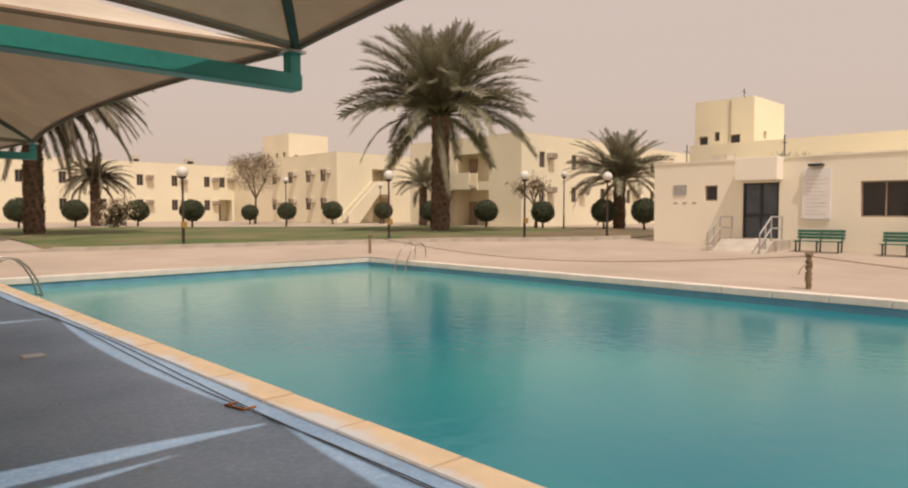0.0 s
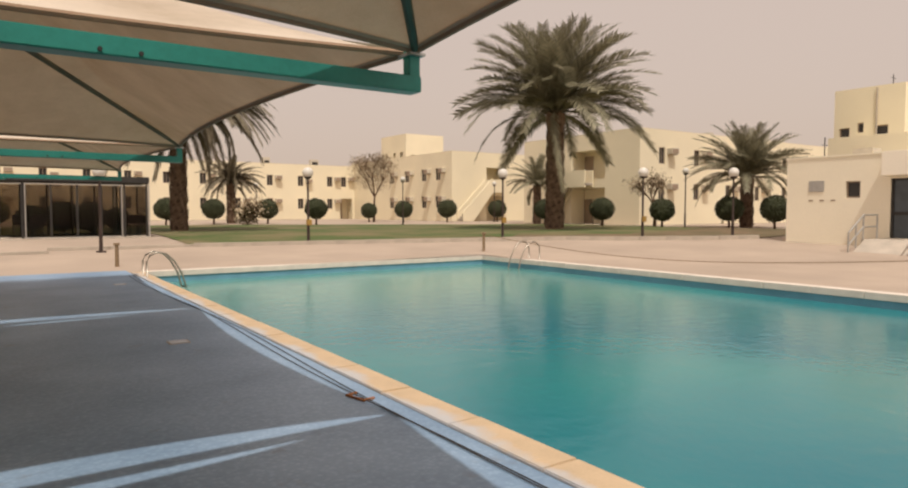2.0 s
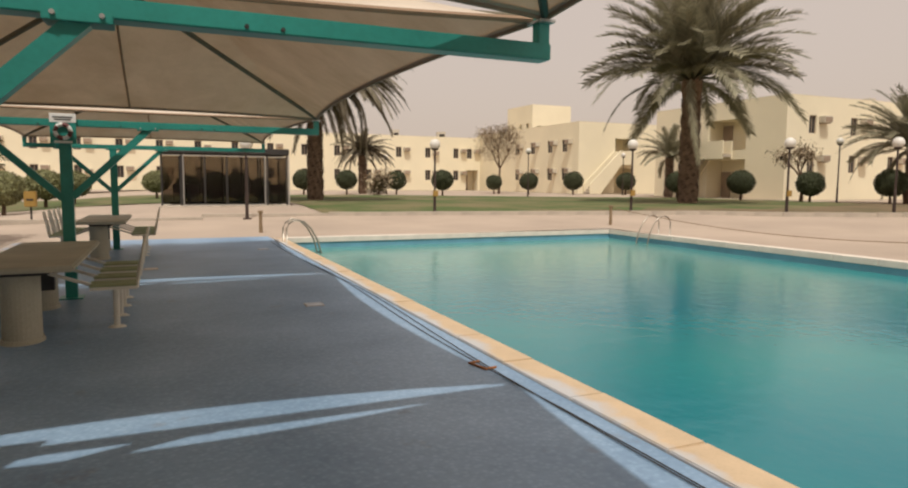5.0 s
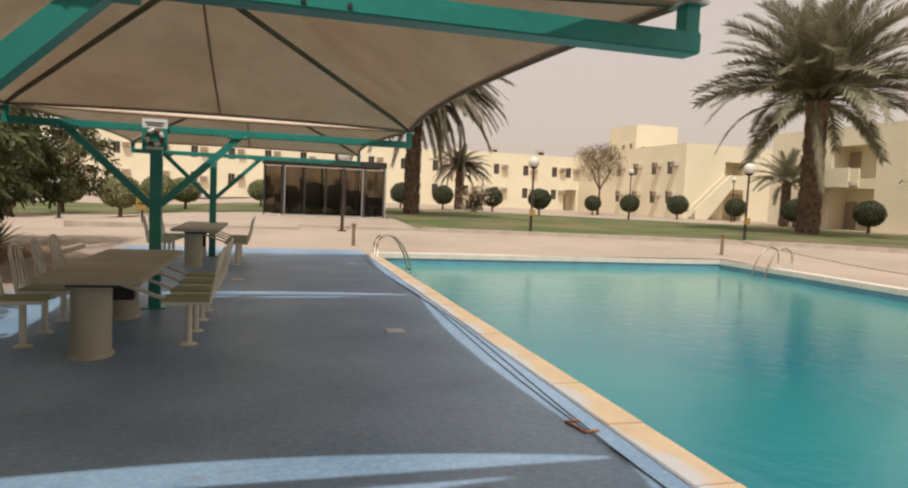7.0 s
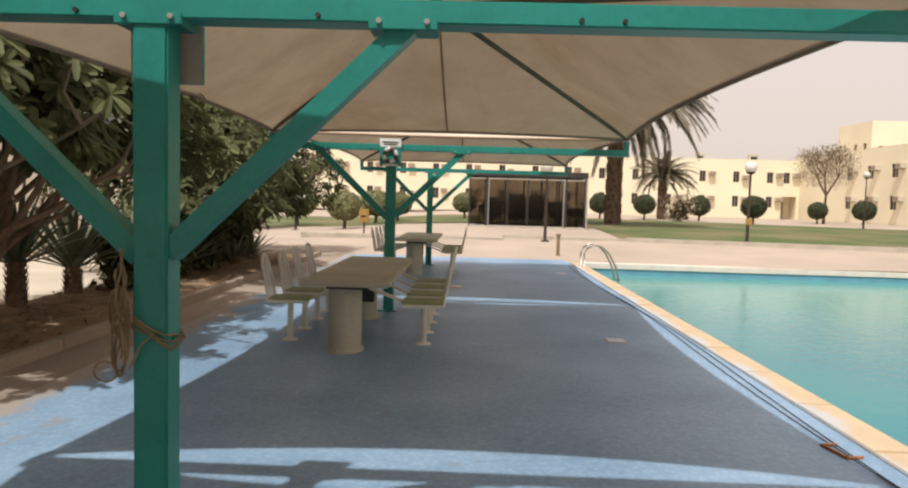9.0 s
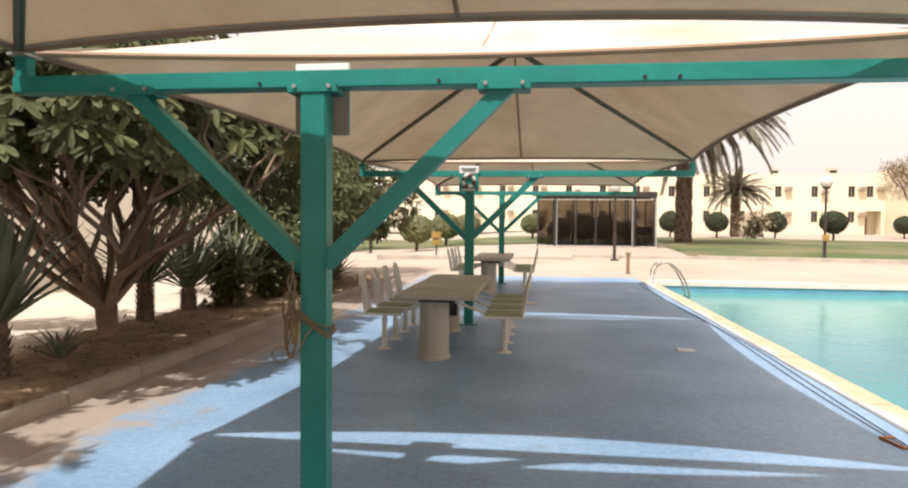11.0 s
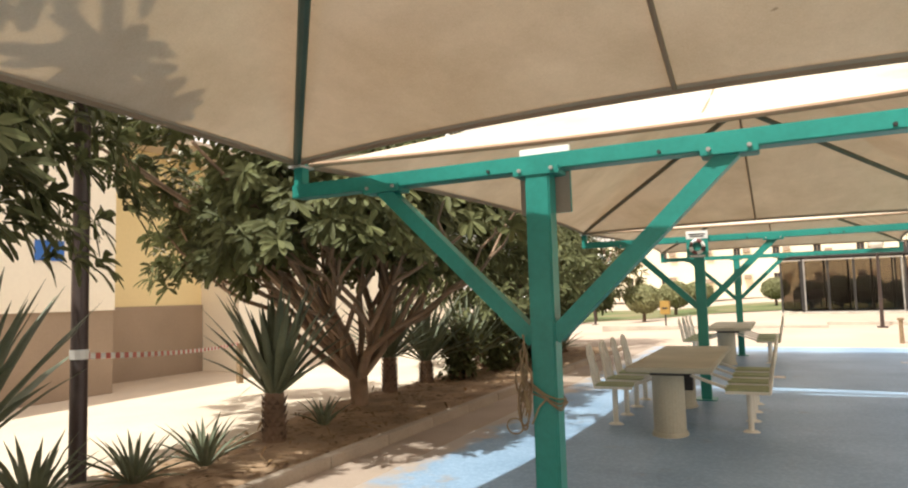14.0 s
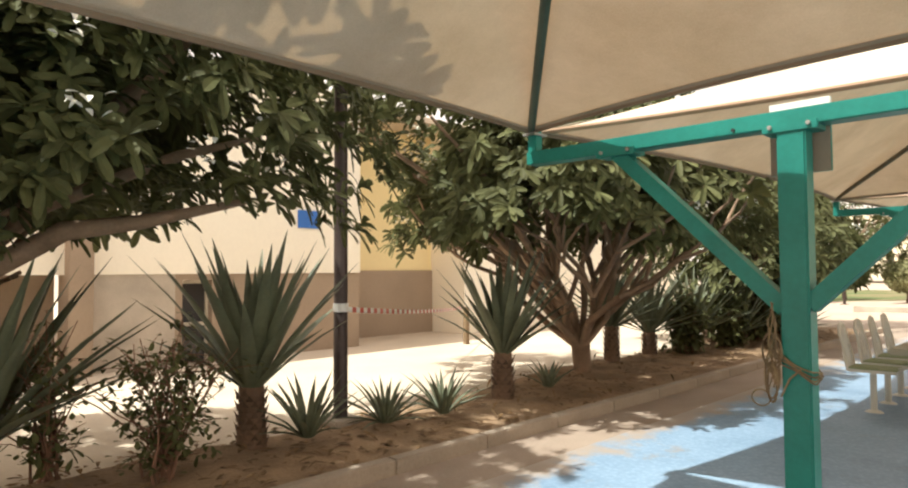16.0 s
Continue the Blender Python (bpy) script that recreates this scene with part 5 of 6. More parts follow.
for i, (x, y, s) in enumerate(((-4.9, 36.0, 1.05), (-4.0, 38.5, 1.0), (-0.2, 42.0, 0.95), (-8.9, 35.2, 1.3), (-9.8, 31.5, 1.45))):
    copy_thing(ball3, pose(x, y, ground_z(x, y), 0, 0, i * 61) @ Matrix.Scale(s, 4))


def bare_tree(x, y, height, spread, seed, label, leaves=2600, haze=0):
    r = random.Random(seed)
    t = thing("dry_tree", label, "tree", (x, y, ground_z(x, y)))
    b = bmesh.new()
    verts, faces = [], []

    def grow(p, d, ln, rad, lv):
        q = p + d * ln
        tube(b, [p, (p + q) / 2 + Vector((r.uniform(-1, 1), r.uniform(-1, 1), 0)) * 0.05 * ln, q], [rad, rad * 0.8, rad * 0.6], 5)
        if lv > 1:
            for k in range(leaves // 120):
                o = Vector((r.gauss(0, 1), r.gauss(0, 1), r.gauss(0, 0.8))) * 0.3
                add_leaf(verts, faces, q + o, Vector((r.uniform(-1, 1), r.uniform(-1, 1), r.uniform(-1, 1))), Vector((0, 0, 1)), 0.2, 0.09)
        if lv < 4:
            for k in range(3):
                a = r.uniform(0, 6.28)
                grow(q, (d + Vector((math.cos(a), math.sin(a), 0.15)) * r.uniform(0.5, 0.85)).normalized(), ln * 0.68, rad * 0.6, lv + 1)
    grow(Vector((0, 0, -0.1)), Vector((0.03, 0, 1)), height * 0.38, 0.14, 0)
    # thin outer twigs round the crown
    for k in range(haze):
        a, u, w = r.uniform(0, 6.28), r.random() ** 0.45, r.uniform(-1, 1)
        q = Vector((math.cos(a) * spread * u * math.sqrt(1 - w * w), math.sin(a) * spread * u * math.sqrt(1 - w * w), height * 0.72 + height * 0.29 * u * w))
        add_leaf(verts, faces, q, Vector((r.uniform(-1, 1), r.uniform(-1, 1), r.uniform(-0.3, 1))), Vector((0, 0, 1)), 0.30, 0.035)
    part("trunk", b, M_BARK, t)
    raw("crown", verts, faces, M_DRYTREE, t, "sparse brownish foliage")
    return t


bare_tree(30.0, 57.4, 6.6, 2.6, 4, "slender small tree with sparse brownish foliage", 900, 5600)
bare_tree(37.2, 29.8, 3.6, 1.5, 9, "thin young tree with few leaves", 900)

# clipped bushes close behind the glazed shelter
for k, (tx, ty, tr) in enumerate(((1.3, 35.4, 0.6), (2.5, 35.2, 0.7), (3.6, 35.0, 0.68), (4.75, 35.3, 0.55))):
    topiary(tx, ty, tr, 80 + k, "dark clipped bush on the lawn behind the glazed shelter", 0.2)

# ---- lamps ----


def street_lamp(x, y, height, label, boxed_pole=False):
    z = ground_z(x, y)
    t = thing("garden_lamp", label, "lamp", (x, y, z), group="garden lamps")
    part("pole", tube(bmesh.new(), [(0, 0, 0), (0, 0, 0.9), (0, 0, 0.92), (0, 0, height)], [0.06, 0.055, 0.042, 0.036], 10), M_BROWNMET, t)
    part("base_plate", boxed(-0.14, 0.14, -0.14, 0.14, -0.02, 0.03, bevel=0.008), M_BROWNMET, t)
    b = bmesh.new()
    tube(b, [(0, 0, height), (0, 0, height + 0.05), (0, 0, height + 0.09)], [0.06, 0.14, 0.15], 12)
    part("collar", b, M_BROWNMET, t)
    b = bmesh.new()
    bmesh.ops.create_uvsphere(b, u_segments=18, v_segments=12, radius=0.21, matrix=Matrix.Translation((0, 0, height + 0.25)))
    part("globe", b, M_GLOBE, t, "white opal globe shade", True)
    if boxed_pole:
        part("switch_box", boxed(-0.10, 0.10, -0.13, -0.04, 0.72, 0.95, bevel=0.01), M_YELLOW, t, "small ochre box on the pole")
    return t


LL = "dark brown garden lamp post with a white globe"
for x, y, h in ((9.97, 24.38, 2.5), (17.33, 21.59, 2.5), (22.1, 18.3, 2.5), (25.2, 16.2, 2.45), (2.88, 24.7, 2.4), (25.5, 44.0, 3.2), (39.0, 50.0, 3.4), (-7.6, 30.0, 3.3), (37.0, 27.2, 3.4), (20.0, 62, 3.2)):
    street_lamp(x, y, h, LL, 9 < x < 23 and y < 25)
pole = thing("lamp_post", "tall dark brown lamp post standing in the planting bed", "lamp", (-5.1, 3.5, 0.03))
part("pole", tube(bmesh.new(), [(0, 0, 0), (0, 0, 4.6)], [0.068, 0.06], 12), M_BROWNMET, pole, "", True)
part("base_plate", boxed(-0.17, 0.17, -0.17, 0.17, -0.05, 0.10, bevel=0.015), M_KERB, pole)
part("tape_wrap", tube(bmesh.new(), [(0, 0, 1.08), (0, 0, 1.16)], 0.072, 12), M_SIGNW, pole)
b = bmesh.new()
bmesh.ops.create_uvsphere(b, u_segments=18, v_segments=12, radius=0.24, matrix=Matrix.Translation((0, 0, 4.82)))
part("globe", b, M_GLOBE, pole, "white opal globe shade", True)

# barrier tape from the lamp post to a stake
tape = thing("barrier_tape", "red and white striped barrier tape strung between posts", "tape")
ends = Vector((-5.17, 3.54, 1.13)), Vector((-9.3, 9.55, 0.74))
N = 60
for k in range(N):
    pa, pb_ = (ends[0].lerp(ends[1], q / N) - Vector((0, 0, 0.05 * math.sin(math.pi * q / N))) for q in (k, k + 1))
    tgt = bmesh.new()
    v = [tgt.verts.new(p) for p in (pa - Vector((0, 0, 0.026)), pb_ - Vector((0, 0, 0.026)), pb_ + Vector((0, 0, 0.026)), pa + Vector((0, 0, 0.026)))]
    tgt.faces.new(v)
    part("stripe", tgt, M_TAPE if k % 2 else M_SIGNW, tape)
stake = thing("wooden_stake", "short brown wooden stake holding barrier tape", "stake", (-9.3, 9.6, 0))
part("stake_post", boxed(-0.05, 0.05, -0.05, 0.05, -0.05, 0.75, bevel=0.01), M_ROPE, stake)

# ---- tables and seats on the deck ----


def picnic_table(x, y):
    t = thing("deck_table", "long speckled concrete table on two oval pedestals", "table", (x, y, 0), group="tables on the deck")
    part("tabletop", boxed(-0.43, 0.43, 0, 2.75, 0.69, 0.75, bevel=0.015), M_TABLE, t)
    part("under_rail", boxed(-0.2, 0.2, 0.15, 2.6, 0.65, 0.69), M_DARK, t)
    part("hanging_box", boxed(-0.19, 0.02, 1.86, 1.98, 0.26, 0.65, bevel=0.006), M_DARK, t, "black box hanging under the tabletop")
    for xx, yy in ((-0.06, 0.42), (-0.16, 2.25)):
        b = bmesh.new()
        bmesh.ops.create_cone(b, cap_ends=True, segments=28, radius1=0.5, radius2=0.5, depth=0.62, matrix=Matrix.Translation((xx, yy, 0.345)) @ Matrix.Diagonal((0.33, 0.44, 1, 1)))
        p = part("pedestal", b, M_TABLE, t)
        b = bmesh.new()
        bmesh.ops.create_cone(b, cap_ends=True, segments=28, radius1=0.54, radius2=0.5, depth=0.04, matrix=Matrix.Translation((xx, yy, 0.02)) @ Matrix.Diagonal((0.35, 0.46, 1, 1)))
        part("foot_ring", b, M_TABLE, p)
    return t


def table_chair(label):
    t = thing("deck_chair", label, "chair", group="chairs round the deck tables")
    part("leg", tube(bmesh.new(), [(0, 0, 0), (0, 0, 0.43)], 0.032, 10), M_CHAIR, t)
    b = bmesh.new()
    bmesh.ops.create_cone(b, cap_ends=True, segments=14, radius1=0.09, radius2=0.06, depth=0.02, matrix=Matrix.Translation((0, 0, 0.01)))
    part("foot_plate", b, M_CHAIR, t)
    part("swing_arm", bar(bmesh.new(), (-0.1, 0, 0.41), (-0.62, 0, 0.60), 0.045, 0.03), M_CHAIR, t)
    fr = bmesh.new()
    box(fr, -0.23, 0.20, -0.22, -0.195, 0.42, 0.45), box(fr, -0.23, 0.20, 0.195, 0.22, 0.42, 0.45)
    box(fr, -0.05, -0.02, -0.195, 0.195, 0.42, 0.445)
    part("seat_frame", fr, M_CHAIR, t)
    for k in range(6):
        part("slat", boxed(-0.235, 0.195, -0.222 + k * 0.078, -0.168 + k * 0.078, 0.451, 0.469, bevel=0.004), M_SLAT, t)
    hoop = [(0.20, -0.20, 0.43), (0.23, -0.20, 0.62), (0.27, -0.18, 0.80), (0.285, -0.10, 0.89), (0.29, 0, 0.91), (0.285, 0.10, 0.89), (0.27, 0.18, 0.80), (0.23, 0.20, 0.62), (0.20, 0.20, 0.43)]
    bk = part("back_hoop", tube(bmesh.new(), hoop, 0.016, 8), M_CHAIR, t, "white tubular hoop", True)
    for yy in (-0.1, 0.0, 0.1):
        part("back_bar", tube(bmesh.new(), [(0.21, yy, 0.45), (0.25, yy, 0.68), (0.283, yy, 0.89 if yy else 0.905)], 0.009, 6), M_CHAIR, bk)
    return t


TABLES = ((-1.01, 7.02), (-0.92, 14.1))
chair0 = table_chair("white tubular chair with an olive slatted seat fixed beside a table")
first = True
for tx, ty in TABLES:
    picnic_table(tx, ty)
    for sgn in (1, -1):
        for k in range(4):
            m = pose(tx + sgn * 0.72, ty + 0.78 + 0.62 * k, 0, 0, 0, (0 if sgn > 0 else 180) + (2, -3, 2, -1)[k]) @ Matrix.Diagonal((1, 0.86, 1, 1))
            if first:
                chair0.matrix_basis = m
                first = False
            else:
                copy_thing(chair0, m)

# ---- glazed shelter ----
gs = thing("glazed_shelter", "dark framed glass shelter with tinted panes and a flat roof", "shelter", (0.1, 30.4, 0.43))
W, Dp, Hh = 5.15, 2.4, 2.38
part("roof", boxed(-0.1, W + 0.1, -0.12, Dp + 0.1, Hh - 0.14, Hh + 0.12, bevel=0.02), M_DARK, gs)
part("floor_slab", boxed(-0.1, W + 0.1, -0.3, Dp + 0.1, -0.3, 0.03), M_KERB, gs)
M_TINT = bpy.data.materials.new("tinted_glass")
M_TINT.use_nodes = True
tn = M_TINT.node_tree
tp = tn.nodes["Principled BSDF"]
tp.inputs["Base Color"].default_value = (0.36, 0.32, 0.275, 1)
tp.inputs["Roughness"].default_value, tp.inputs["Transmission Weight"].default_value, tp.inputs["IOR"].default_value = 0.06, 1.0, 1.22
cols = [0, 0.75, 0.85, 1.7, 2.6, 3.45, 4.2, 4.3, W]
for xx in cols:
    part("post", boxed(xx - 0.035, xx + 0.035, -0.035, 0.035, 0.03, Hh - 0.14), M_DARK, gs)
    part("post", boxed(xx - 0.035, xx + 0.035, Dp - 0.035, Dp + 0.035, 0.03, Hh - 0.14), M_DARK, gs)
for a, c in zip(cols, cols[1:]):
    for yy in (0, Dp):
        if c - a > 0.3:
            part("pane", boxed(a + 0.037, c - 0.037, yy - 0.006, yy + 0.006, 0.1, Hh - 0.2), M_TINT, gs).visible_shadow = False
for xx in (0, W):
    part("pane", boxed(xx - 0.006, xx + 0.006, 0.04, Dp - 0.04, 0.1, Hh - 0.2), M_TINT, gs).visible_shadow = False
part("sill_rail", boxed(0.037, W - 0.037, Dp - 0.02, Dp + 0.02, 0.03, 0.1), M_DARK, gs)
for xx in (0.85, 4.2):
    part("door_frame", boxed(xx - 0.02, xx + 0.02, -0.08, -0.04, 0.03, Hh - 0.2), M_GREYMET, gs)
part("door_sill", boxed(0.87, 4.18, -0.075, -0.045, 0.03, 0.07), M_GREYMET, gs)
part("door_head", boxed(0.87, 4.18, -0.075, -0.045, Hh - 0.25, Hh - 0.205), M_GREYMET, gs)
for xa, xb in ((0.05, 0.75), (4.32, W - 0.05)):
    part("side_head", boxed(xa, xb, -0.075, -0.045, Hh - 0.25, Hh - 0.215), M_GREYMET, gs)
part("edge_trim", boxed(W + 0.045, W + 0.1, -0.1, -0.04, 0.03, Hh - 0.15), M_GREYMET, gs)


def shelter_chair(x, y):
    t = thing("waiting_chair", "dark metal chair inside the glazed shelter", "chair", (x, y, 0.46), group="chairs in the shelter")
    part("seat", boxed(-0.22, 0.22, -0.22, 0.22, 0.42, 0.46, bevel=0.01), M_DARK, t)
    part("backrest", boxed(-0.22, 0.22, 0.19, 0.23, 0.5, 0.9, bevel=0.01), M_DARK, t)
    for sx in (-0.19, 0.19):
        for sy in (-0.19, 0.19):
            part("leg", boxed(sx - 0.015, sx + 0.015, sy - 0.015, sy + 0.015, 0, 0.42), M_DARK, t)


for x in (0.75, 1.35, 4.9, 5.2):
    shelter_chair(x, 31.3)
part_step = thing("kerb_island", "low pale concrete kerb and step before the shelter", "kerb", kind="structure")
for xa, xb, ya in ((-6.0, 1.4, 24.7), (1.4, 3.4, 25.5), (3.4, 6.3, 25.2)):
    part("kerb_stone", boxed(xa, xb, ya, ya + 0.15, ground_z(xa, ya) - 0.15, ground_z((xa + xb) / 2, ya) + 0.1, bevel=0.01), M_KERB, part_step)

# ---- pool fittings ----


def pool_ladder(x, y, turn):
    t = thing("pool_ladder", "chrome pool ladder with two arched handrails", "ladder", (x, y, 0), turn, group="pool ladders")
    for yy in (-0.25, 0.25):
        pts = [(-0.34, yy, 0.0), (-0.34, yy, 0.36), (-0.28, yy, 0.5), (-0.12, yy, 0.58), (0.08, yy, 0.54), (0.26, yy, 0.36), (0.42, yy, 0.06), (0.5, yy, -0.25), (0.5, yy, -0.9)]
        r = part("handrail", tube(bmesh.new(), pts, 0.022, 10), M_CHROME, t, "", True)
        part("foot_flange", tube(bmesh.new(), [(-0.34, yy, 0), (-0.34, yy, 0.02)], 0.05, 12), M_CHROME, r)
    for z in (-0.3, -0.6):
        part("step", boxed(0.46, 0.55, -0.25, 0.25, z, z + 0.03), M_CHROME, t)
    return t


pool_ladder(3.25, 16.8, 0)
pool_ladder(13.72, 15.9, 180)


def bollard(x, y, h, label):
    z = ground_z(x, y)
    t = thing("rope_post", label, "post", (x, y, z), group="posts round the pool")
    part("shaft", tube(bmesh.new(), [(0, 0, -0.02), (0, 0, h * 0.5), (0, 0, h - 0.06)], [0.055, 0.05, 0.05], 10), M_ROPE, t)
    part("cap", tube(bmesh.new(), [(0, 0, h - 0.07), (0, 0, h - 0.05), (0, 0, h)], [0.065, 0.085, 0.075], 10), M_ROPE, t)
    return t


bollard(2.78, 20.3, 0.64, "short brown post on the plaza beside the pool")
bollard(14.25, 18.8, 0.66, "short brown post at the pool corner")
p3 = bollard(14.71, 4.7, 0.74, "rusty brown post wrapped in frayed rope by the pool")
for k in range(7):
    zz = 0.12 + k * 0.08
    part("rope_wrap", tube(bmesh.new(), [(0.062 * math.cos(a), 0.062 * math.sin(a), zz + 0.05 * math.sin(a + k)) for a in [i * 0.7 for i in range(10)]], 0.013, 6), M_ROPE, p3)
part("rope_tail", tube(bmesh.new(), [(-0.06, 0.02, 0.5), (-0.16, 0.08, 0.44), (-0.24, 0.12, 0.3)], 0.01, 6), M_ROPE, p3)
bollard(14.71, -9.5, 0.74, "short brown post on the plaza beside the pool")
rp = thing("barrier_rope", "thin sagging rope strung between the poolside posts", "rope")
for a, c in (((14.71, 4.7, 0.66), (14.25, 18.8, 0.70)), ((14.71, 4.7, 0.66), (14.71, -9.5, 0.66))):
    a, c = Vector(a), Vector(c)
    part("rope", tube(bmesh.new(), [a.lerp(c, k / 24) - Vector((0, 0, 0.42 * math.sin(math.pi * k / 24))) for k in range(25)], 0.011, 6), M_ROPE, rp)

cb = thing("deck_cable", "black cable lying along the pool edge of the deck", "cable")
for off in (0.0, 0.035):
    pts = [(2.64 + off + 0.06 * math.sin(k * 0.55 + off * 30) - (0.12 if k < 6 else 0) * (6 - k) / 6, -1.0 + 0.8 * k, 0.012) for k in range(24)]
    part("cable", tube(bmesh.new(), pts, 0.0045, 6), M_CABLE, cb)


def deck_plate(x, y, w, l, turn, mat, label):
    t = thing("access_plate", label, "cover plate", (x, y, 0), turn)
    part("plate", boxed(-w / 2, w / 2, -l / 2, l / 2, 0.0, 0.012, bevel=0.003), mat, t)
    part("rim", boxed(-w / 2 - 0.015, w / 2 + 0.015, -l / 2 - 0.015, l / 2 + 0.015, 0.0, 0.005), M_KERB, t)


deck_plate(1.87, 8.3, 0.2, 0.18, 0, M_PLATE, "small pale square cover plate in the deck")
deck_plate(2.2, 15.4, 0.2, 0.18, 0, M_PLATE, "small pale square cover plate in the deck")
deck_plate(-0.05, 12.6, 0.2, 0.2, 0, M_COPING2, "small pale square cover plate in the deck")
M_RUST = material("rusty_steel", (0.30, 0.12, 0.04), 0.85, 0.4, 6, 50, 0.4)
dp = thing("rusty_bracket", "rusty steel bracket lying at the deck edge", "bracket", (2.6, 5.02, 0), 12)
for q in ((-0.06, 0.06, -0.12, -0.1), (-0.06, 0.06, 0.1, 0.12), (-0.06, -0.04, -0.1, 0.1)):
    part("flat_bar", boxed(*q, 0.0, 0.018, bevel=0.003), M_RUST, dp)


# ---- signs, rope and clutter on the posts ----
M_BACK = material("sign_back", (0.34, 0.27, 0.21), 0.8, 0.15, 3, 30, 0.05)


def life_sign(y, face):
    t = thing("lifebuoy_sign", "green board with a red and white lifebuoy sign", "sign", (XP + SKEW * (y - BEAMS[1]), y, 2.2), 0 if face < 0 else 180, group="lifebuoy signs")
    part("board", boxed(-0.145, 0.145, -0.012, 0.012, -0.22, 0.04, bevel=0.003), M_GREEN, t)
    part("back_sheet", boxed(-0.143, 0.143, 0.0125, 0.016, -0.22, 0.04), M_BACK, t)
    part("header", boxed(-0.145, 0.145, -0.014, 0.014, 0.042, 0.155, bevel=0.003), M_SIGNW, t)
    part("lettering_bars", box(boxed(-0.11, 0.11, -0.018, -0.0145, 0.10, 0.115), -0.09, 0.09, -0.018, -0.0145, 0.07, 0.085), M_DARK, t)
    for k in range(8):
        a0, a1 = k * math.pi / 4, (k + 1) * math.pi / 4
        pts = [(0.085 * math.cos(a0 + (a1 - a0) * j / 4), -0.03, -0.07 + 0.085 * math.sin(a0 + (a1 - a0) * j / 4)) for j in range(5)]
        part("ring_segment", tube(bmesh.new(), pts, 0.026, 8), M_RED if k % 2 else M_SIGNW, t)
    part("caption", boxed(-0.1, 0.1, -0.016, -0.0125, -0.215, -0.185), M_SIGNW, t)


life_sign(9.9 - 0.1, -1)
life_sign(3.385 + 0.1, 1)
rc = thing("rope_coil", "tangled old rope and wire tied round a green post", "rope", (XP, 3.385, 0))
rr_ = random.Random(3)


def round_post(a, rad=0.086):
    """A point round the square post with softened corners."""
    c, q = math.cos(a), math.sin(a)
    m = (abs(c) ** 6 + abs(q) ** 6) ** (1 / 6)
    return 0.004 + rad * c / m, (rad - 0.012) * q / m


for k in range(4):
    z0 = 1.03 + 0.014 * k
    pts = []
    for i in range(29):
        a = 2 * math.pi * i / 28
        x_, y_ = round_post(a, 0.084 + 0.003 * (k % 3))
        pts.append((x_, y_, z0 - 0.55 * (x_ + 0.08) + 0.008 * math.sin(3 * a + k)))
    part("binding", tube(bmesh.new(), pts, 0.0042, 5), M_CORD if k % 2 else M_ROPE, rc)
for k in range(9):
    x_, top, low = -0.085 - 0.02 * rr_.random(), rr_.uniform(1.16, 1.34), rr_.uniform(0.84, 1.0)
    y_ = -0.07 - 0.03 * rr_.random()
    pts = [(x_ + 0.022 * math.sin(q * 0.9 + k * 2.1) * (0.4 + 0.6 * q / 10), y_ + 0.012 * math.cos(q * 1.1 + k), top + (low - top) * q / 10) for q in range(11)]
    part("strand", tube(bmesh.new(), pts, rr_.uniform(0.003, 0.0055), 5), M_ROPE if k % 2 else M_CORD, rc)
for k, (rx_, rz_, cz_) in enumerate(((0.035, 0.12, 0.97), (0.028, 0.10, 0.93), (0.05, 0.09, 1.08))):
    pts = [(-0.10 + rx_ * math.sin(a), -0.085 + 0.012 * math.cos(a + k), cz_ + rz_ * math.cos(a)) for a in [2 * math.pi * i / 20 for i in range(21)]]
    part("loop", tube(bmesh.new(), pts, 0.006, 5), M_ROPE, rc)
pts = [(-0.155 + 0.046 * math.cos(a), -0.09, 0.845 + 0.040 * math.sin(a)) for a in [2 * math.pi * i / 20 for i in range(21)]]
part("wire_ring", tube(bmesh.new(), pts, 0.004, 5), M_CORD, rc, "thin pale wire ring")
part("loose_end", tube(bmesh.new(), [(0.03, -0.08, 1.0), (-0.02, -0.085, 0.95), (-0.06, -0.09, 0.86)], 0.005, 5), M_CORD, rc)

# ---- benches and bin ----


def bench(y):
    t = thing("bench", "green slatted bench on dark legs against the clubhouse", "bench", (24.55, y, ground_z(24.55, y)), -90, group="benches by the clubhouse")
    t.scale = (0.87, 0.9, 0.84)
    for k in range(3):
        part("seat_slat", boxed(-0.85, 0.85, -0.28 + 0.15 * k, -0.15 + 0.15 * k, 0.42, 0.455, bevel=0.006), M_BENCH, t)
    for k in range(3):
        part("back_slat", boxed(-0.85, 0.85, 0.2 + 0.02 * k, 0.23 + 0.02 * k, 0.52 + 0.13 * k, 0.63 + 0.13 * k, bevel=0.006), M_BENCH, t)
    for sx in (-0.75, 0, 0.75):
        b = bmesh.new()
        bar(b, (sx, -0.24, 0), (sx, -0.24, 0.42), 0.05, 0.05), bar(b, (sx, 0.15, 0), (sx, 0.2, 0.5), 0.05, 0.05), bar(b, (sx, -0.26, 0.4), (sx, 0.2, 0.4), 0.04, 0.04), bar(b, (sx, 0.24, 0.5), (sx, 0.28, 0.9), 0.03, 0.03)
        part("leg", b, M_DARK, t)


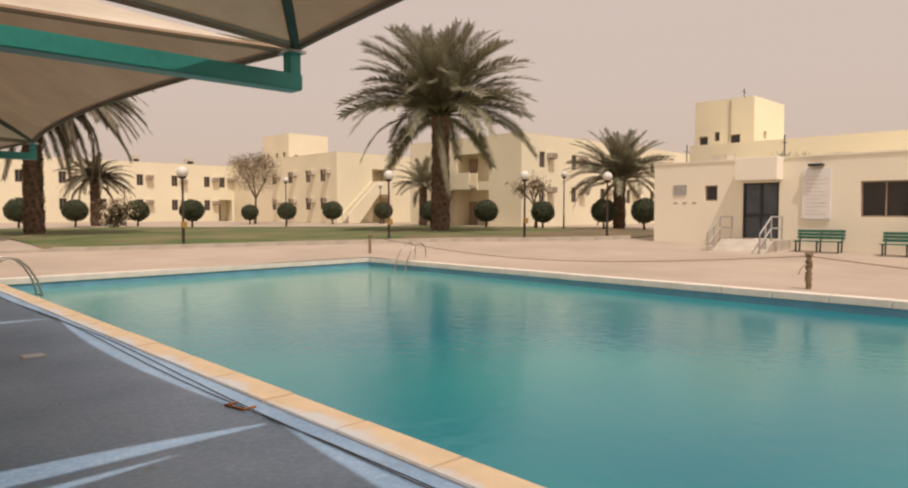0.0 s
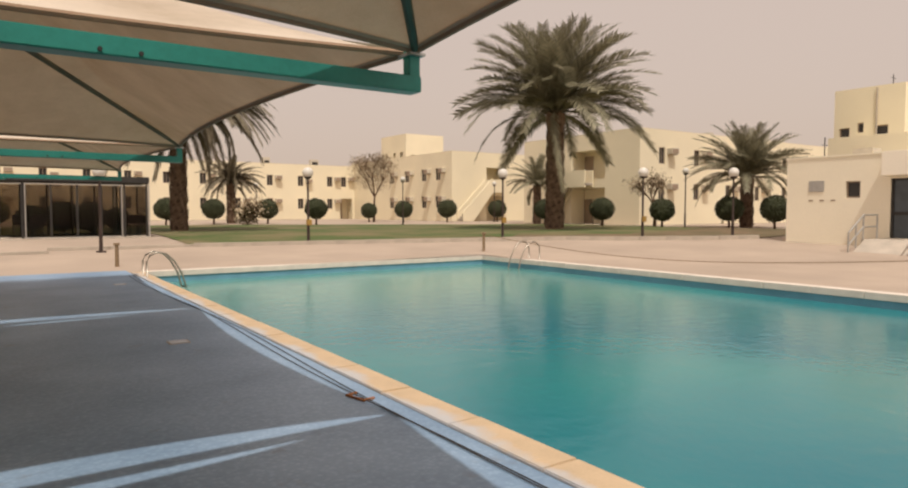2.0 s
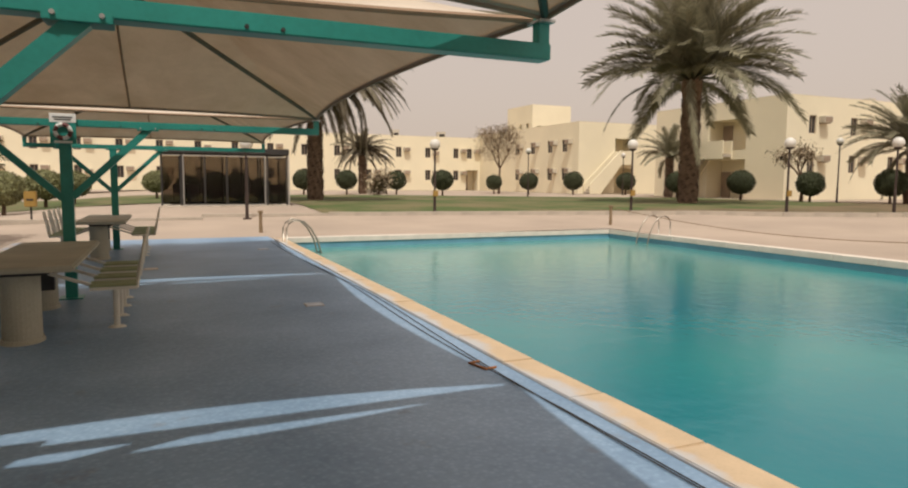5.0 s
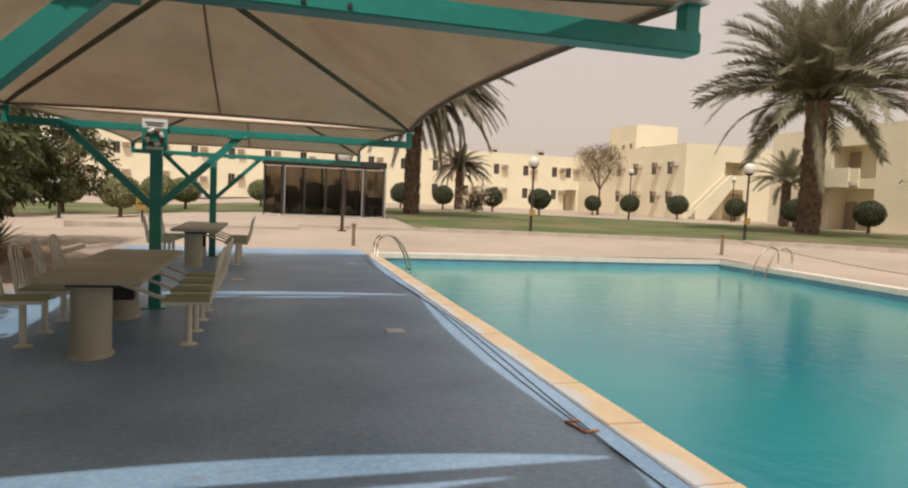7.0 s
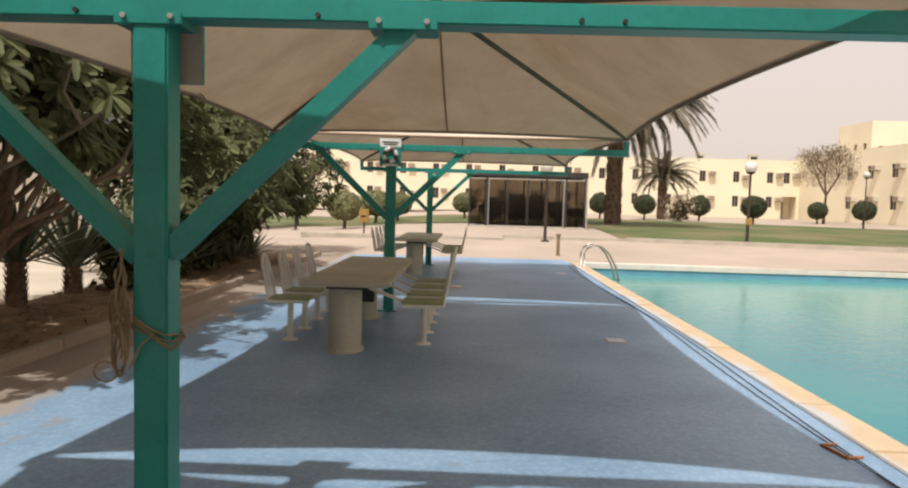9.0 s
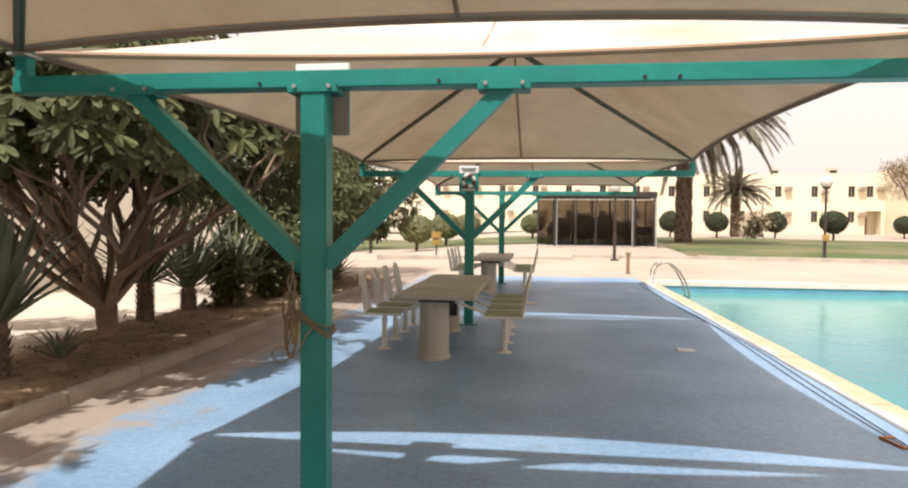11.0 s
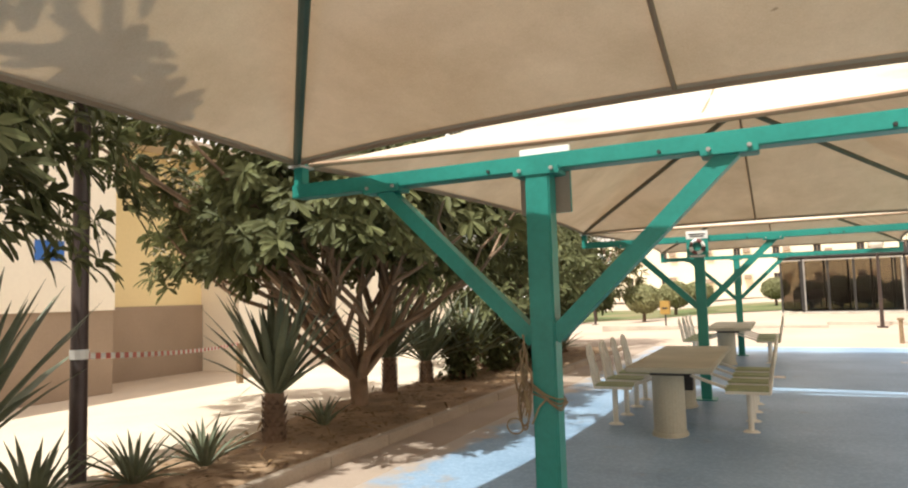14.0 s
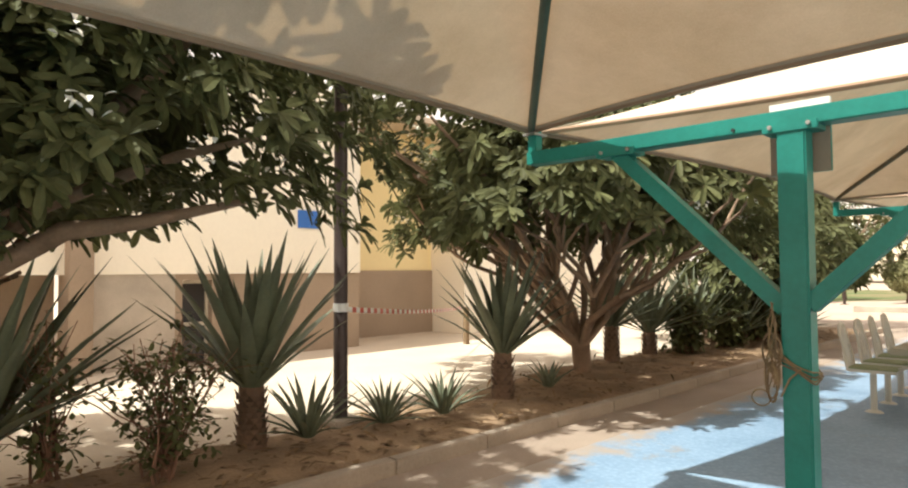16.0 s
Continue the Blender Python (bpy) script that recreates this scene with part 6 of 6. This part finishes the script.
bench(7.5), bench(4.95), bench(2.2)
yb = thing("litter_bin", "yellow litter bin on a short dark post", "bin", (-3.8, 25.4, ground_z(-3.8, 25.4)))
part("post", tube(bmesh.new(), [(0, 0, 0), (0, 0, 0.6)], 0.03, 8), M_DARK, yb)
part("bucket", boxed(-0.17, 0.17, -0.14, 0.14, 0.5, 1.0, bevel=0.02), M_YELLOW, yb)
part("label_bars", boxed(-0.1, 0.1, -0.146, -0.141, 0.7, 0.76), M_DARK, yb)

# ---- litter and roof clutter ----
lv, lf = [], []
r = random.Random(77)
for k in range(2600):
    p = Vector((r.uniform(-5.7, -3.85), r.uniform(-3, 16.5), 0.0))
    p.z = soil_z(p.x, p.y) + r.uniform(0.005, 0.025)
    add_leaf(lv, lf, p, Vector((r.uniform(-1, 1), r.uniform(-1, 1), 0.1)), Vector((0, 0, 1)), r.uniform(0.04, 0.14), r.uniform(0.015, 0.05), 0.1)
tagged(raw("leaf_litter", lv, lf, material("dry_leaf", (0.20, 0.125, 0.06), 0.9, 0.4, 3, 30, 0, island=True)), "dry brown fallen leaves over the bed's earth", "leaf litter", "", "stuff")
rt = random.Random(12)
for x, y, z in ((8, 79.5, 7.2), (14, 80, 7.2), (20, 79.5, 7.2), (27, 80, 7.2), (33, 79.5, 7.2), (2, 80, 7.2), (52, 36, 7.7), (60, 37, 7.7), (27.2, 12.0, 3.05), (27.0, 3.8, 3.05), (27.5, 7.6, 3.05), (34.5, 6, 4.9)):
    t = thing("roof_unit", "small weathered roof-top air unit", "air unit", (x, y, z), group="roof-top units")
    w = rt.uniform(0.35, 0.6)
    part("casing", boxed(-w, w, -0.35, 0.35, 0.0, 0.55 + rt.uniform(0, 0.35), bevel=0.02), M_AC, t)
    part("fan_grille", boxed(-w * 0.7, w * 0.7, -0.365, -0.352, 0.1, 0.45), M_DARK, t)
for x, y, z, h in ((38.0, 15.6, 7.6, 0.9), (30.5, 15.2, 3.1, 1.7), (27.2, 9.6, 3.05, 1.5)):
    t = thing("roof_aerial", "thin dark roof aerial", "aerial", (x, y, z))
    part("mast", tube(bmesh.new(), [(0, 0, -0.3), (0, 0, h)], 0.025, 6), M_DARK, t)
    part("cross_bar", tube(bmesh.new(), [(-0.25, 0, h * 0.8), (0.25, 0, h * 0.8)], 0.015, 6), M_DARK, t)
